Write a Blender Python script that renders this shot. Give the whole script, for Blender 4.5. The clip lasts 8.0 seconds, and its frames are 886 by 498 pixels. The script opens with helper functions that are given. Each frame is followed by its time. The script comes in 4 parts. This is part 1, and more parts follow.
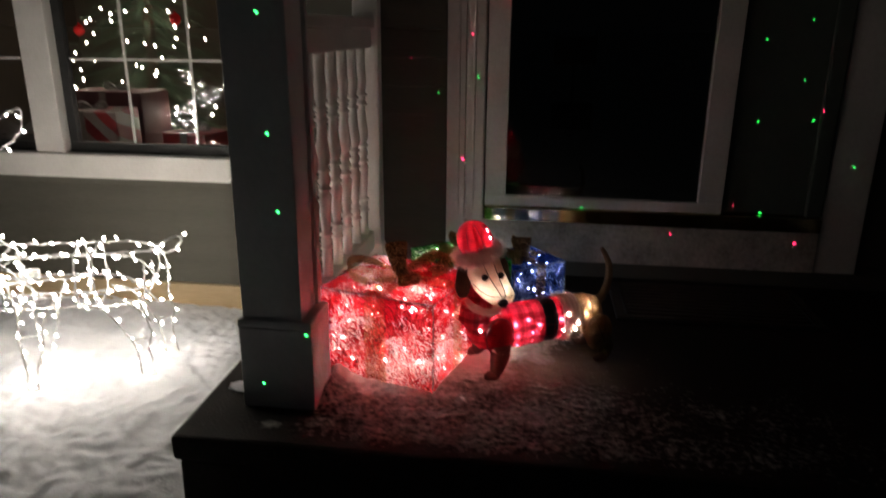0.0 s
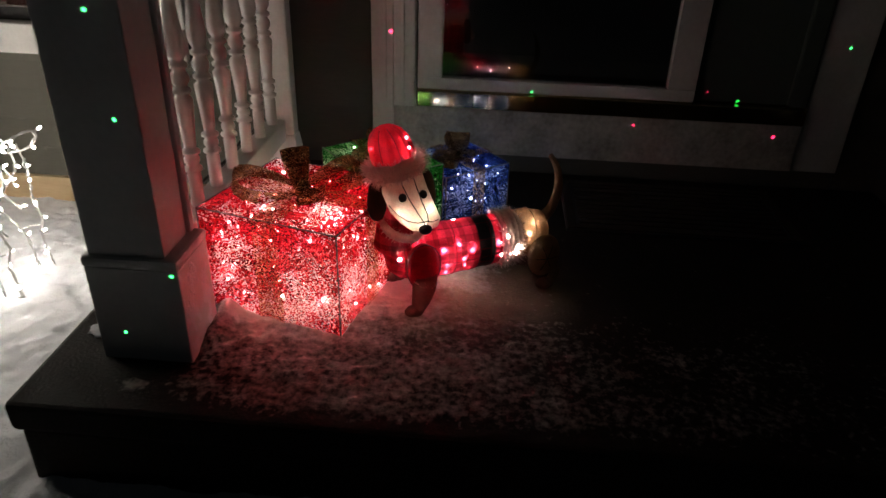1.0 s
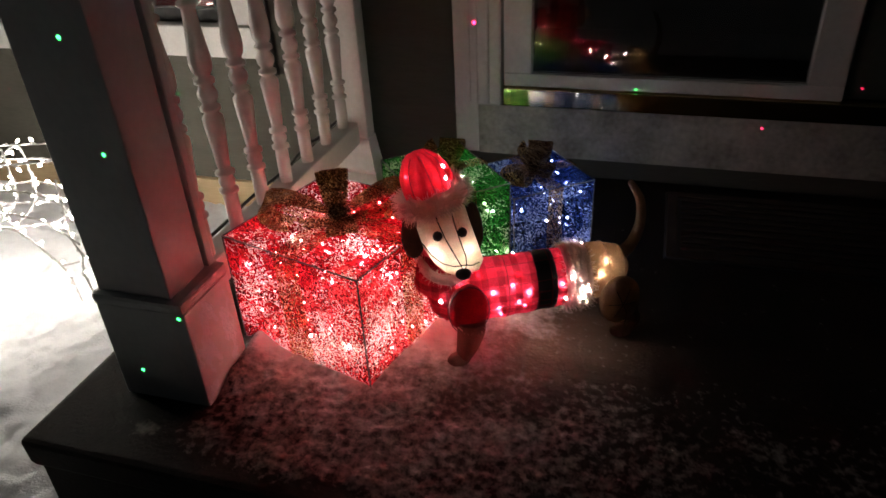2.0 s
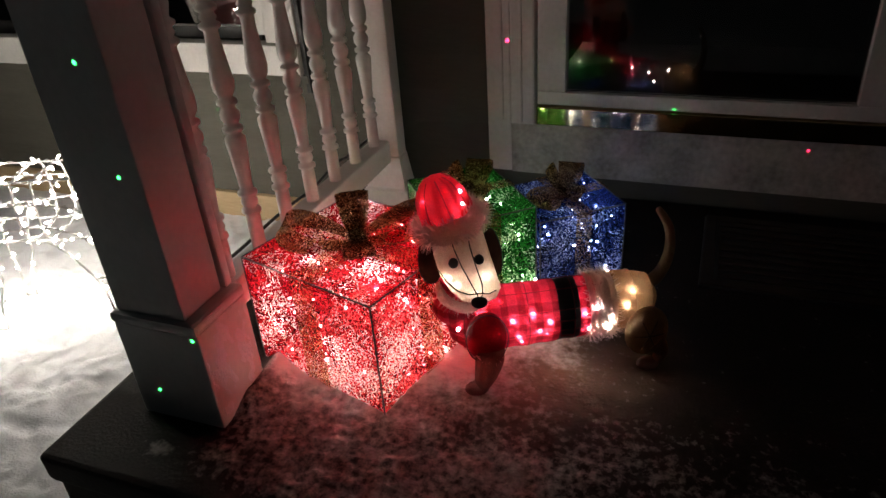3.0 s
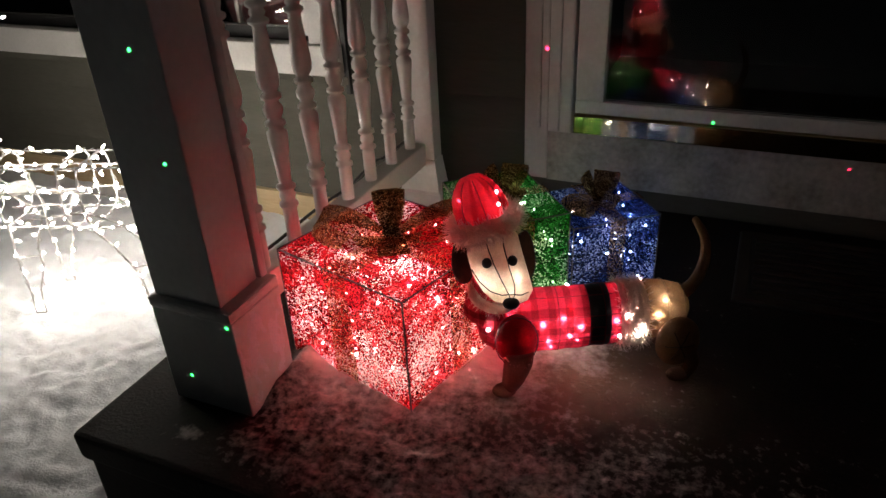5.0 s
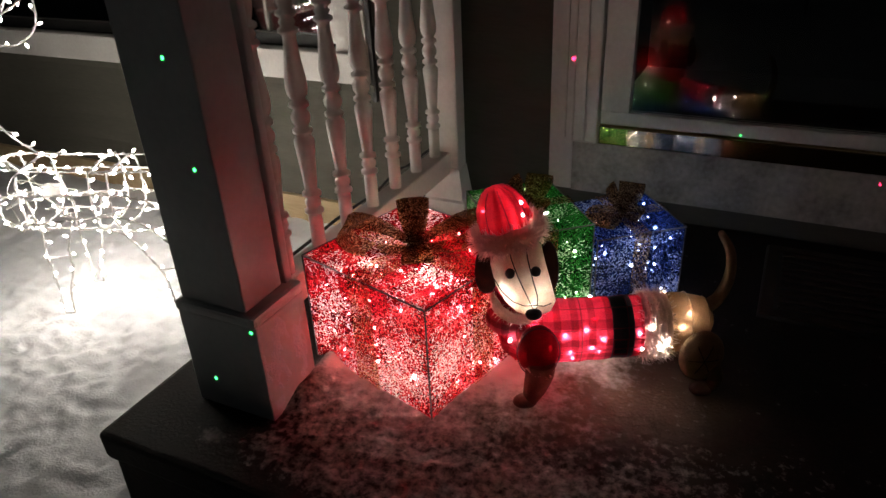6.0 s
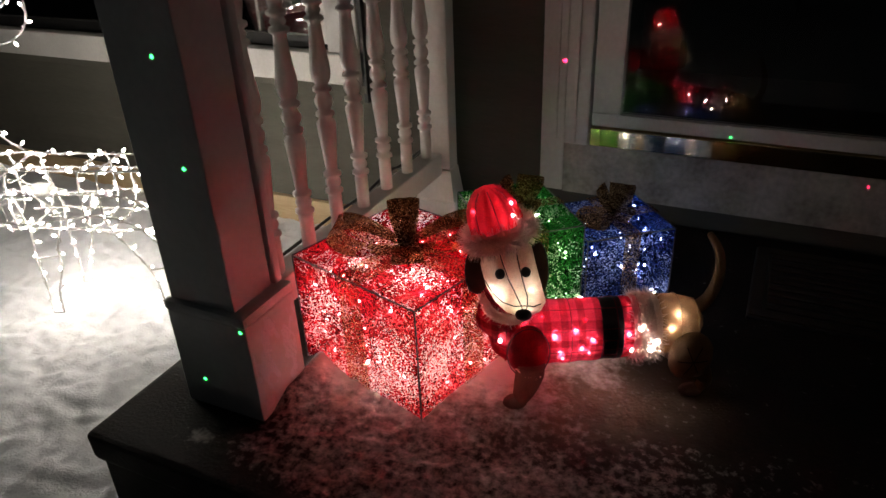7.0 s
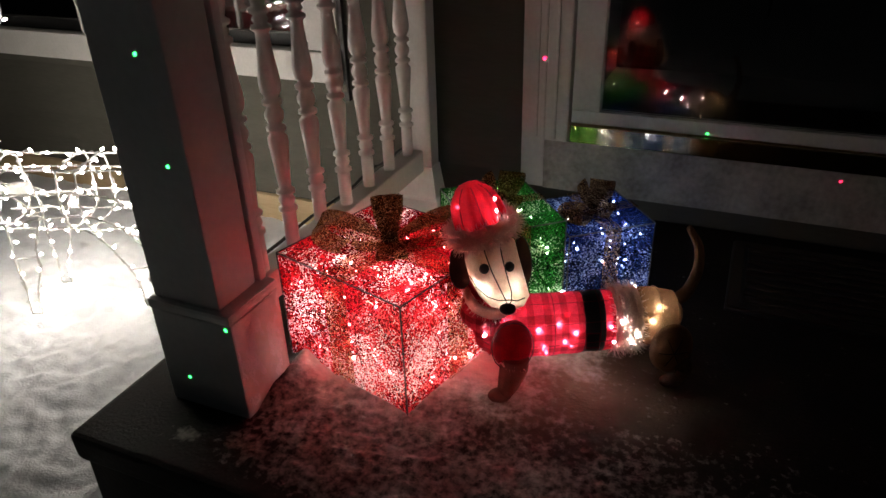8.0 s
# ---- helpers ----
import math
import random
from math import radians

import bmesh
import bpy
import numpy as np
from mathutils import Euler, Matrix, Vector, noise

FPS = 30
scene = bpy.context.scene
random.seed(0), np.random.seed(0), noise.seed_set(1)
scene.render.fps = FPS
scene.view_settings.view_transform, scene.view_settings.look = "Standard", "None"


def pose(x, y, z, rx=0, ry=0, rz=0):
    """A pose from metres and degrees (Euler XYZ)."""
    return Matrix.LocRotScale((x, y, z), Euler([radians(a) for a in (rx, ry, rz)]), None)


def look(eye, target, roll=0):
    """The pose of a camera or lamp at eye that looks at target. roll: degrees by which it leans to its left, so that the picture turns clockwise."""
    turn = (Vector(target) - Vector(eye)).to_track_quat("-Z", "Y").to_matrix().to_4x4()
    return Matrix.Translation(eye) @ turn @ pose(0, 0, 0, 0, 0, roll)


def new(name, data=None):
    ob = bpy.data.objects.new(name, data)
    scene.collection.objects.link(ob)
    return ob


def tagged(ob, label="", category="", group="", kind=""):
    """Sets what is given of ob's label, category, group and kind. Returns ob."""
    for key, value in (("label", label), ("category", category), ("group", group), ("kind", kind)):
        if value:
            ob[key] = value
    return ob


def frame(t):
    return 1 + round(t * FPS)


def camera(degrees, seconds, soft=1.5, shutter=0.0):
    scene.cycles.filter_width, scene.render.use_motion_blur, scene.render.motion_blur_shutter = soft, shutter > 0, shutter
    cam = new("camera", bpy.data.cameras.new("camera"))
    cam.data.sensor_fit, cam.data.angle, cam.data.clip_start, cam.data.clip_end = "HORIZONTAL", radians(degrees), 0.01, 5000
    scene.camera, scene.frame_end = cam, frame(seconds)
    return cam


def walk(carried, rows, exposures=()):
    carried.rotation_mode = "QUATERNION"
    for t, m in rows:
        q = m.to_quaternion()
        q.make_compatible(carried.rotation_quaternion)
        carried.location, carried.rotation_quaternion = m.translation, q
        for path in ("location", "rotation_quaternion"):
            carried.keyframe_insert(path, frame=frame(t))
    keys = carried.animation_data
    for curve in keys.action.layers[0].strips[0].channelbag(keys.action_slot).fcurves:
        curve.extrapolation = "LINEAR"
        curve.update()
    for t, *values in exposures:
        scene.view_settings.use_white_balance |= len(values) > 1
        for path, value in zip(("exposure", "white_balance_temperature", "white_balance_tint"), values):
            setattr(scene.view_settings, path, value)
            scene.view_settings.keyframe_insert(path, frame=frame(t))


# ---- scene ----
# ---- camera ----
cam = camera(64.5, 8.0, shutter=0.4)
PATH = [
    (0, (0.592, 0.295, 1.044), (0.342, 2.186, 0.443), 0.48),
    (0.5, (0.672, 0.447, 1.024), (0.473, 2.261, 0.205), 1.36),
    (1, (0.655, 0.751, 1.036), (0.542, 2.499, 0.071), 1.96),
    (1.5, (0.697, 0.928, 1.031), (0.556, 2.621, -0.023), 0.85),
    (1.7, (0.784, 1.007, 1.050), (0.420, 2.665, -0.007), -1.39),
    (3, (0.890, 1.153, 1.060), (0.230, 2.749, 0.051), -4.38),
    (3.5, (0.904, 1.162, 1.059), (0.203, 2.772, 0.103), -4.34),
    (4, (0.898, 1.158, 1.050), (0.204, 2.765, 0.084), -3.30),
    (4.5, (0.888, 1.136, 1.043), (0.180, 2.728, 0.061), -3.10),
    (6, (0.880, 1.125, 1.053), (0.087, 2.691, 0.094), -2.91),
    (6.5, (0.883, 1.129, 1.052), (0.078, 2.692, 0.099), -2.77),
    (7, (0.885, 1.126, 1.050), (0.110, 2.703, 0.095), -2.41),
    (7.5, (0.887, 1.116, 1.053), (0.154, 2.711, 0.094), -2.16),
    (8, (0.881, 1.108, 1.051), (0.161, 2.708, 0.091), -1.99),
]
walk(cam, [(t, look(eye, target, roll)) for t, eye, target, roll in PATH], [(0.0, 0.06), (0.5, 0.03), (1.0, -0.03), (1.5, 0.24), (3.0, 0.16), (4.5, 0.12), (6.0, 0.02), (8.0, 0.0)])

# ---- world and large lights: a night sky, the bulbs of the decorations ----
world = bpy.data.worlds.new("night")
world.use_nodes = True
scene.world = world
world.node_tree.nodes["Background"].inputs[0].default_value = (0.80, 0.93, 1.0, 1)
world.node_tree.nodes["Background"].inputs[1].default_value = 0.0039


def lamp(name, place, watts, colour=(1, 0.86, 0.70), radius=0.012):
    data = bpy.data.lights.new(name, "POINT")
    data.energy, data.color, data.shadow_soft_size = watts, colour, radius
    ob = new(name, data)
    ob.location = place
    return ob


# ---- materials ----
def material(name):
    m = bpy.data.materials.new(name)
    m.use_nodes = True
    return m, m.node_tree, m.node_tree.nodes["Principled BSDF"]


def node(tree, kind, **values):
    n = tree.nodes.new(kind)
    for key, value in values.items():
        n.inputs[key.replace("_", " ")].default_value = value
    return n


def mapped(tree, stretch=(1, 1, 1)):
    coord = tree.nodes.new("ShaderNodeTexCoord")
    mp = tree.nodes.new("ShaderNodeMapping")
    mp.inputs["Scale"].default_value = stretch
    tree.links.new(coord.outputs["Object"], mp.inputs["Vector"])
    return mp.outputs[0]


def ramp(tree, source, stops):
    r = tree.nodes.new("ShaderNodeValToRGB")
    while len(r.color_ramp.elements) < len(stops):
        r.color_ramp.elements.new(0.5)
    for e, (p, c) in zip(r.color_ramp.elements, stops):
        e.position, e.color = p, (*c, 1)
    tree.links.new(source, r.inputs[0])
    return r.outputs[0]


def surface(name, dark, light, rough=0.6, coarse=3.0, fine=60.0, bump=0.2, depth=0.002, metal=0.0, stretch=(1, 1, 1), spec=0.5):
    """A plain surface with stains at one scale, grain at another, and a fine relief."""
    m, tree, p = material(name)
    v = mapped(tree, stretch)
    a = node(tree, "ShaderNodeTexNoise", Scale=coarse, Detail=4.0, Roughness=0.6)
    b = node(tree, "ShaderNodeTexNoise", Scale=fine, Detail=3.0)
    for n in (a, b):
        tree.links.new(v, n.inputs["Vector"])
    mix = node(tree, "ShaderNodeMix", Factor=0.35)
    tree.links.new(a.outputs[0], mix.inputs["A"])
    tree.links.new(b.outputs[0], mix.inputs["B"])
    tree.links.new(ramp(tree, mix.outputs[0], [(0.32, dark), (0.68, light)]), p.inputs["Base Color"])
    rr = node(tree, "ShaderNodeMapRange", To_Min=max(0.02, rough - 0.12), To_Max=min(1, rough + 0.12))
    tree.links.new(a.outputs[0], rr.inputs["Value"])
    tree.links.new(rr.outputs[0], p.inputs["Roughness"])
    p.inputs["Metallic"].default_value = metal
    p.inputs["Specular IOR Level"].default_value = spec
    bp = node(tree, "ShaderNodeBump", Strength=bump, Distance=depth)
    tree.links.new(b.outputs[0], bp.inputs["Height"])
    tree.links.new(bp.outputs[0], p.inputs["Normal"])
    return m


def glowing(name, colour, strength):
    m, tree, p = material(name)
    p.inputs["Base Color"].default_value = (*colour, 1)
    p.inputs["Emission Color"].default_value = (*colour, 1)
    p.inputs["Emission Strength"].default_value = strength
    return m


def clear_glass(name, rough=0.0, tint=(1, 1, 1)):
    """A pane: lets light straight through, and mirrors by Fresnel."""
    m, tree, p = material(name)
    out = tree.nodes["Material Output"]
    tr = node(tree, "ShaderNodeBsdfTransparent", Color=(*tint, 1))
    gl = node(tree, "ShaderNodeBsdfGlossy", Roughness=rough)
    fr = node(tree, "ShaderNodeFresnel", IOR=1.52)
    mx = tree.nodes.new("ShaderNodeMixShader")
    tree.links.new(fr.outputs[0], mx.inputs[0])
    tree.links.new(tr.outputs[0], mx.inputs[1])
    tree.links.new(gl.outputs[0], mx.inputs[2])
    tree.links.new(mx.outputs[0], out.inputs[0])
    return m


def glitter(name, deep, mid, bright, scale=470.0, open_share=0.13, spark=0.5, tint=None):
    """Sheer glitter cloth: flecks that pass the light of the bulbs inside, some of them bright, with gaps between."""
    m, tree, p = material(name)
    out = tree.nodes["Material Output"]
    v = mapped(tree)
    wob = node(tree, "ShaderNodeTexNoise", Scale=160.0, Detail=2.0)
    tree.links.new(v, wob.inputs["Vector"])
    add = tree.nodes.new("ShaderNodeVectorMath")
    add.operation = "MULTIPLY_ADD"
    add.inputs[1].default_value = (0.004, 0.004, 0.004)
    tree.links.new(wob.outputs["Color"], add.inputs[0])
    tree.links.new(v, add.inputs[2])
    vor = node(tree, "ShaderNodeTexVoronoi", Scale=scale)
    tree.links.new(add.outputs[0], vor.inputs["Vector"])
    sep = tree.nodes.new("ShaderNodeSeparateColor")
    tree.links.new(vor.outputs["Color"], sep.inputs[0])
    patch = node(tree, "ShaderNodeTexNoise", Scale=11.0, Detail=2.0)
    tree.links.new(v, patch.inputs["Vector"])
    shift = node(tree, "ShaderNodeMapRange", From_Min=0.3, From_Max=0.7, To_Min=-0.34, To_Max=0.22)
    tree.links.new(patch.outputs[0], shift.inputs["Value"])
    away = tree.nodes.new("ShaderNodeMath")
    away.operation = "ABSOLUTE"
    half = tree.nodes.new("ShaderNodeMath")
    half.operation = "ADD"
    tree.links.new(sep.outputs[0], half.inputs[0])
    tree.links.new(shift.outputs[0], half.inputs[1])
    tree.links.new(half.outputs[0], away.inputs[0])
    base = ramp(tree, away.outputs[0], [(0.0, deep), (0.52, deep), (0.58, mid), (1.0, mid)])
    # pale flecks gather in patches, coloured ones lie all over
    crowd = node(tree, "ShaderNodeTexNoise", Scale=6.5, Detail=3.0, Roughness=0.65)
    tree.links.new(v, crowd.inputs["Vector"])
    share = node(tree, "ShaderNodeMapRange", From_Min=0.38, From_Max=0.64, To_Min=-0.17, To_Max=0.32)
    tree.links.new(crowd.outputs[0], share.inputs["Value"])
    lift = tree.nodes.new("ShaderNodeMath")
    lift.operation = "ADD"
    tree.links.new(sep.outputs[1], lift.inputs[0])
    tree.links.new(share.outputs[0], lift.inputs[1])
    white = ramp(tree, lift.outputs[0], [(0.0, (0, 0, 0)), (0.86, (0, 0, 0)), (0.90, (1, 1, 1))])
    fleck = ramp(tree, sep.outputs[1], [(0.0, (0, 0, 0)), (0.80, (0, 0, 0)), (0.83, (1, 1, 1))])
    lay = tree.nodes.new("ShaderNodeMix")
    lay.data_type = "RGBA"
    tree.links.new(fleck, lay.inputs[0])
    tree.links.new(base, lay.inputs[6])
    lay.inputs[7].default_value = (*[min(1.0, 1.9 * c + 0.03) for c in mid], 1)
    pale = tree.nodes.new("ShaderNodeMix")
    pale.data_type = "RGBA"
    tree.links.new(white, pale.inputs[0])
    tree.links.new(lay.outputs[2], pale.inputs[6])
    pale.inputs[7].default_value = (*bright, 1)
    col = pale.outputs[2]
    tl = tree.nodes.new("ShaderNodeBsdfTranslucent")
    df = tree.nodes.new("ShaderNodeBsdfDiffuse")
    gl = node(tree, "ShaderNodeBsdfGlossy", Roughness=0.25)
    tr = node(tree, "ShaderNodeBsdfTransparent", Color=(*(tint or [0.25 + 0.75 * c for c in mid]), 1))
    for n in (tl, df, gl):
        tree.links.new(col, n.inputs[0])
    bump = node(tree, "ShaderNodeBump", Strength=1.0, Distance=0.003)
    tree.links.new(sep.outputs[0], bump.inputs["Height"])
    tree.links.new(bump.outputs[0], gl.inputs["Normal"])
    m1, m2, m3 = (tree.nodes.new("ShaderNodeMixShader") for _ in range(3))
    m1.inputs[0].default_value = 0.28
    tree.links.new(tl.outputs[0], m1.inputs[1])
    tree.links.new(df.outputs[0], m1.inputs[2])
    m2.inputs[0].default_value = spark * 0.4
    tree.links.new(m1.outputs[0], m2.inputs[1])
    tree.links.new(gl.outputs[0], m2.inputs[2])
    gap = ramp(tree, sep.outputs[2], [(open_share - 0.02, (1, 1, 1)), (open_share + 0.02, (0, 0, 0))])
    tree.links.new(gap, m3.inputs[0])
    tree.links.new(m2.outputs[0], m3.inputs[1])
    tree.links.new(tr.outputs[0], m3.inputs[2])
    tree.links.new(m3.outputs[0], out.inputs[0])
    return m


def sheer(name, dark, light, weave=900.0, through_share=0.65, gap=0.12, plaid=False):
    """Woven mesh cloth stretched over wire, lit from within."""
    m, tree, p = material(name)
    out = tree.nodes["Material Output"]
    v = mapped(tree)
    a = node(tree, "ShaderNodeTexNoise", Scale=35.0, Detail=4.0)
    b = node(tree, "ShaderNodeTexVoronoi", Scale=weave)
    for n in (a, b):
        tree.links.new(v, n.inputs["Vector"])
    mix = node(tree, "ShaderNodeMix", Factor=0.45)
    tree.links.new(a.outputs[0], mix.inputs["A"])
    tree.links.new(b.outputs["Distance"], mix.inputs["B"])
    col = ramp(tree, mix.outputs[0], [(0.25, dark), (0.65, light)])
    if plaid:
        for axis in ("X", "Z"):
            wv = node(tree, "ShaderNodeTexWave", Scale=8.5, Distortion=0.4)
            wv.bands_direction = axis
            tree.links.new(v, wv.inputs["Vector"])
            mul = tree.nodes.new("ShaderNodeMix")
            mul.data_type, mul.blend_type = "RGBA", "MULTIPLY"
            mul.inputs[0].default_value = 1.0
            tree.links.new(col, mul.inputs[6])
            tree.links.new(ramp(tree, wv.outputs["Color"], [(0.30, (0.60, 0.50, 0.50)), (0.46, (1, 1, 1))]), mul.inputs[7])
            col = mul.outputs[2]
    tl = tree.nodes.new("ShaderNodeBsdfTranslucent")
    tree.links.new(col, tl.inputs[0])
    tree.links.new(col, p.inputs["Base Color"])
    p.inputs["Roughness"].default_value = 0.55
    tr = node(tree, "ShaderNodeBsdfTransparent", Color=(*light, 1))
    m1, m2 = tree.nodes.new("ShaderNodeMixShader"), tree.nodes.new("ShaderNodeMixShader")
    m1.inputs[0].default_value = through_share
    m2.inputs[0].default_value = gap
    tree.links.new(p.outputs[0], m1.inputs[1])
    tree.links.new(tl.outputs[0], m1.inputs[2])
    tree.links.new(m1.outputs[0], m2.inputs[1])
    tree.links.new(tr.outputs[0], m2.inputs[2])
    tree.links.new(m2.outputs[0], out.inputs[0])
    return m


SNOW = surface("snow", (0.72, 0.74, 0.78), (0.88, 0.89, 0.91), rough=0.6, coarse=6, fine=160, bump=0.5, depth=0.006, spec=0.3)
PAINT = surface("white_paint", (0.62, 0.60, 0.57), (0.76, 0.74, 0.71), rough=0.45, coarse=5, fine=90, bump=0.15, depth=0.001)
POST_PAINT = surface("post_paint", (0.66, 0.67, 0.66), (0.80, 0.80, 0.79), rough=0.5, coarse=4, fine=70, bump=0.2, depth=0.001)
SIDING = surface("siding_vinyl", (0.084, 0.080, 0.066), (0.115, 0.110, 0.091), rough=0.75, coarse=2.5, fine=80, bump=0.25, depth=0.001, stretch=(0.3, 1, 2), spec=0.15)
TAN = surface("tan_board", (0.42, 0.30, 0.16), (0.58, 0.44, 0.26), rough=0.65, coarse=6, fine=60, bump=0.3, stretch=(0.3, 1, 2))


def patchy_snow(name, slab_dark, slab_light, snow_dark, snow_light):
    """Stained concrete under a patchy cover of snow; the sheet's own cover says how much lies there."""
    m = surface(name, slab_dark, slab_light, rough=0.75, coarse=9, fine=130, bump=0.5, depth=0.003, spec=0.2)
    tree = m.node_tree
    p = tree.nodes["Principled BSDF"]
    bare = p.inputs["Base Color"].links[0].from_socket
    v = mapped(tree)
    cover = tree.nodes.new("ShaderNodeAttribute")
    cover.attribute_name = "cover"
    clump = node(tree, "ShaderNodeTexNoise", Scale=58.0, Detail=5.0, Roughness=0.62)
    stain = node(tree, "ShaderNodeTexNoise", Scale=9.0, Detail=3.0)
    for n in (clump, stain):
        tree.links.new(v, n.inputs["Vector"])
    both = node(tree, "ShaderNodeMix", Factor=0.3)
    tree.links.new(clump.outputs[0], both.inputs["A"])
    tree.links.new(stain.outputs[0], both.inputs["B"])
    add = tree.nodes.new("ShaderNodeMath")
    add.operation = "ADD"
    tree.links.new(cover.outputs["Fac"], add.inputs[0])
    tree.links.new(both.outputs[0], add.inputs[1])
    # tan colour that paints the figure's light onto the floor below it
    dog_glow = tree.nodes.new("ShaderNodeAttribute")
    dog_glow.attribute_name = "dog_glow"
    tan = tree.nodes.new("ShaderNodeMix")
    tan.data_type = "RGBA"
    tree.links.new(dog_glow.outputs["Fac"], tan.inputs[0])
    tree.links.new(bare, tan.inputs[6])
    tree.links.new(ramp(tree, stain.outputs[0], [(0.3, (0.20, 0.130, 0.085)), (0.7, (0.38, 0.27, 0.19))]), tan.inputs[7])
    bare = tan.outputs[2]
    lay = tree.nodes.new("ShaderNodeMix")
    lay.data_type = "RGBA"
    tree.links.new(ramp(tree, add.outputs[0], [(0.62, (0, 0, 0)), (1.0, (1, 1, 1))]), lay.inputs[0])
    tree.links.new(bare, lay.inputs[6])
    tree.links.new(ramp(tree, stain.outputs[0], [(0.3, snow_dark), (0.7, snow_light)]), lay.inputs[7])
    tree.links.new(lay.outputs[2], p.inputs["Base Color"])
    return m


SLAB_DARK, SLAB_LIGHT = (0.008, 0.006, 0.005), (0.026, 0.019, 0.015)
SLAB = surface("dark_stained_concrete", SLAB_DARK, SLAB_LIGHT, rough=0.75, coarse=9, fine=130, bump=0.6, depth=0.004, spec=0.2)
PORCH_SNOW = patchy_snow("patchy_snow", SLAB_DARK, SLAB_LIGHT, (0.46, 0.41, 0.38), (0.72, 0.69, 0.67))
DOOR_WHITE = surface("door_white", (0.58, 0.56, 0.53), (0.74, 0.72, 0.69), rough=0.4, coarse=4, fine=70, bump=0.1, depth=0.001)
PANEL = surface("panel_green", (0.06, 0.075, 0.065), (0.09, 0.105, 0.09), rough=0.45, coarse=3, fine=50, bump=0.1)
RISER = surface("scuffed_white", (0.24, 0.22, 0.19), (0.60, 0.57, 0.52), rough=0.6, coarse=9, fine=60, bump=0.2, depth=0.001)
BRASS = surface("brass", (0.55, 0.40, 0.18), (0.72, 0.55, 0.28), rough=0.05, coarse=6, fine=90, bump=0.05, metal=1.0)
BLACK = surface("black_trim", (0.012, 0.012, 0.012), (0.03, 0.03, 0.03), rough=0.5, coarse=6, fine=60)
GLASS = clear_glass("window_glass")
ROOM = surface("room_wall", (0.16, 0.13, 0.10), (0.22, 0.18, 0.14), rough=0.8, coarse=2, fine=40)
# near-black version of the room wall: the hall's lack of light as colour
UNLIT_HALL = surface("unlit_hall", (0.02, 0.018, 0.016), (0.035, 0.03, 0.028), rough=0.8, coarse=2, fine=40)
BULB = glowing("bulb", (1.0, 0.90, 0.83), 380.0)
COOL_BULB = glowing("cool_bulb", (0.92, 0.93, 1.0), 155.0)
DOG_BULB = glowing("dog_bulb", (1.0, 0.88, 0.78), 180.0)
GREEN_BULB = glowing("green_box_bulb", (1.0, 0.94, 0.84), 155.0)
WIRE = surface("white_wire", (0.46, 0.46, 0.45), (0.62, 0.62, 0.61), rough=0.4, coarse=20, fine=200)
BLACK_WIRE = surface("black_wire", (0.015, 0.012, 0.012), (0.03, 0.025, 0.025), rough=0.5, coarse=20, fine=200)


# ---- mesh helpers ----
def add_box(bm, a, b, bevel=0.0):
    lo, hi = [min(p, q) for p, q in zip(a, b)], [max(p, q) for p, q in zip(a, b)]
    made = bmesh.ops.create_cube(bm, size=1.0)["verts"]
    for v in made:
        v.co = Vector([(l + h) / 2 + c * (h - l) for l, h, c in zip(lo, hi, v.co)])
    if bevel:
        edges = list({e for v in made for e in v.link_edges})
        bmesh.ops.bevel(bm, geom=edges, offset=bevel, segments=2, profile=0.6, affect="EDGES")
    return bm


def add_tube(bm, points, radius, sides=6, closed=False, mat_index=0, smooth_steps=0):
    """A tube along a line of points; radius may be one number or one for each point."""
    pts = [Vector(p) for p in points]
    if smooth_steps:
        out, n = [], len(pts)
        span = n if closed else n - 1
        for i in range(span):
            p0, p1 = pts[(i - 1) % n] if closed or i else pts[0], pts[i]
            p2 = pts[(i + 1) % n]
            p3 = pts[(i + 2) % n] if closed or i + 2 < n else pts[-1]
            for k in range(smooth_steps):
                t = k / smooth_steps
                out.append(0.5 * ((2 * p1) + (p2 - p0) * t + (2 * p0 - 5 * p1 + 4 * p2 - p3) * t * t + (3 * p1 - p0 - 3 * p2 + p3) * t ** 3))
        if not closed:
            out.append(pts[-1])
        if not isinstance(radius, (int, float)):
            r = list(radius)
            radius = [r[min(int(i / smooth_steps), len(r) - 1)] * (1 - (i % smooth_steps) / smooth_steps) + r[min(int(i / smooth_steps) + 1, len(r) - 1)] * (i % smooth_steps) / smooth_steps for i in range(len(out))]
        pts = out
    n = len(pts)
    rings, side = [], None
    for i, p in enumerate(pts):
        along = (pts[(i + 1) % n] - pts[i - 1]) if closed else (pts[min(i + 1, n - 1)] - pts[max(i - 1, 0)])
        if along.length < 1e-9:
            along = Vector((0, 0, 1))
        along.normalize()
        if side is None:
            side = along.orthogonal().normalized()
        side = (side - along * side.dot(along))
        side = side.normalized() if side.length > 1e-6 else along.orthogonal().normalized()
        up = along.cross(side)
        r = radius if isinstance(radius, (int, float)) else radius[i]
        rings.append([bm.verts.new(p + (side * math.cos(2 * math.pi * k / sides) + up * math.sin(2 * math.pi * k / sides)) * r) for k in range(sides)])
    faces = []
    for i in range(n if closed else n - 1):
        a, b = rings[i], rings[(i + 1) % n]
        for k in range(sides):
            faces.append(bm.faces.new((a[k], a[(k + 1) % sides], b[(k + 1) % sides], b[k])))
    if not closed:
        faces.append(bm.faces.new(rings[0][::-1]))
        faces.append(bm.faces.new(rings[-1]))
    for f in faces:
        f.material_index, f.smooth = mat_index, True
    return pts


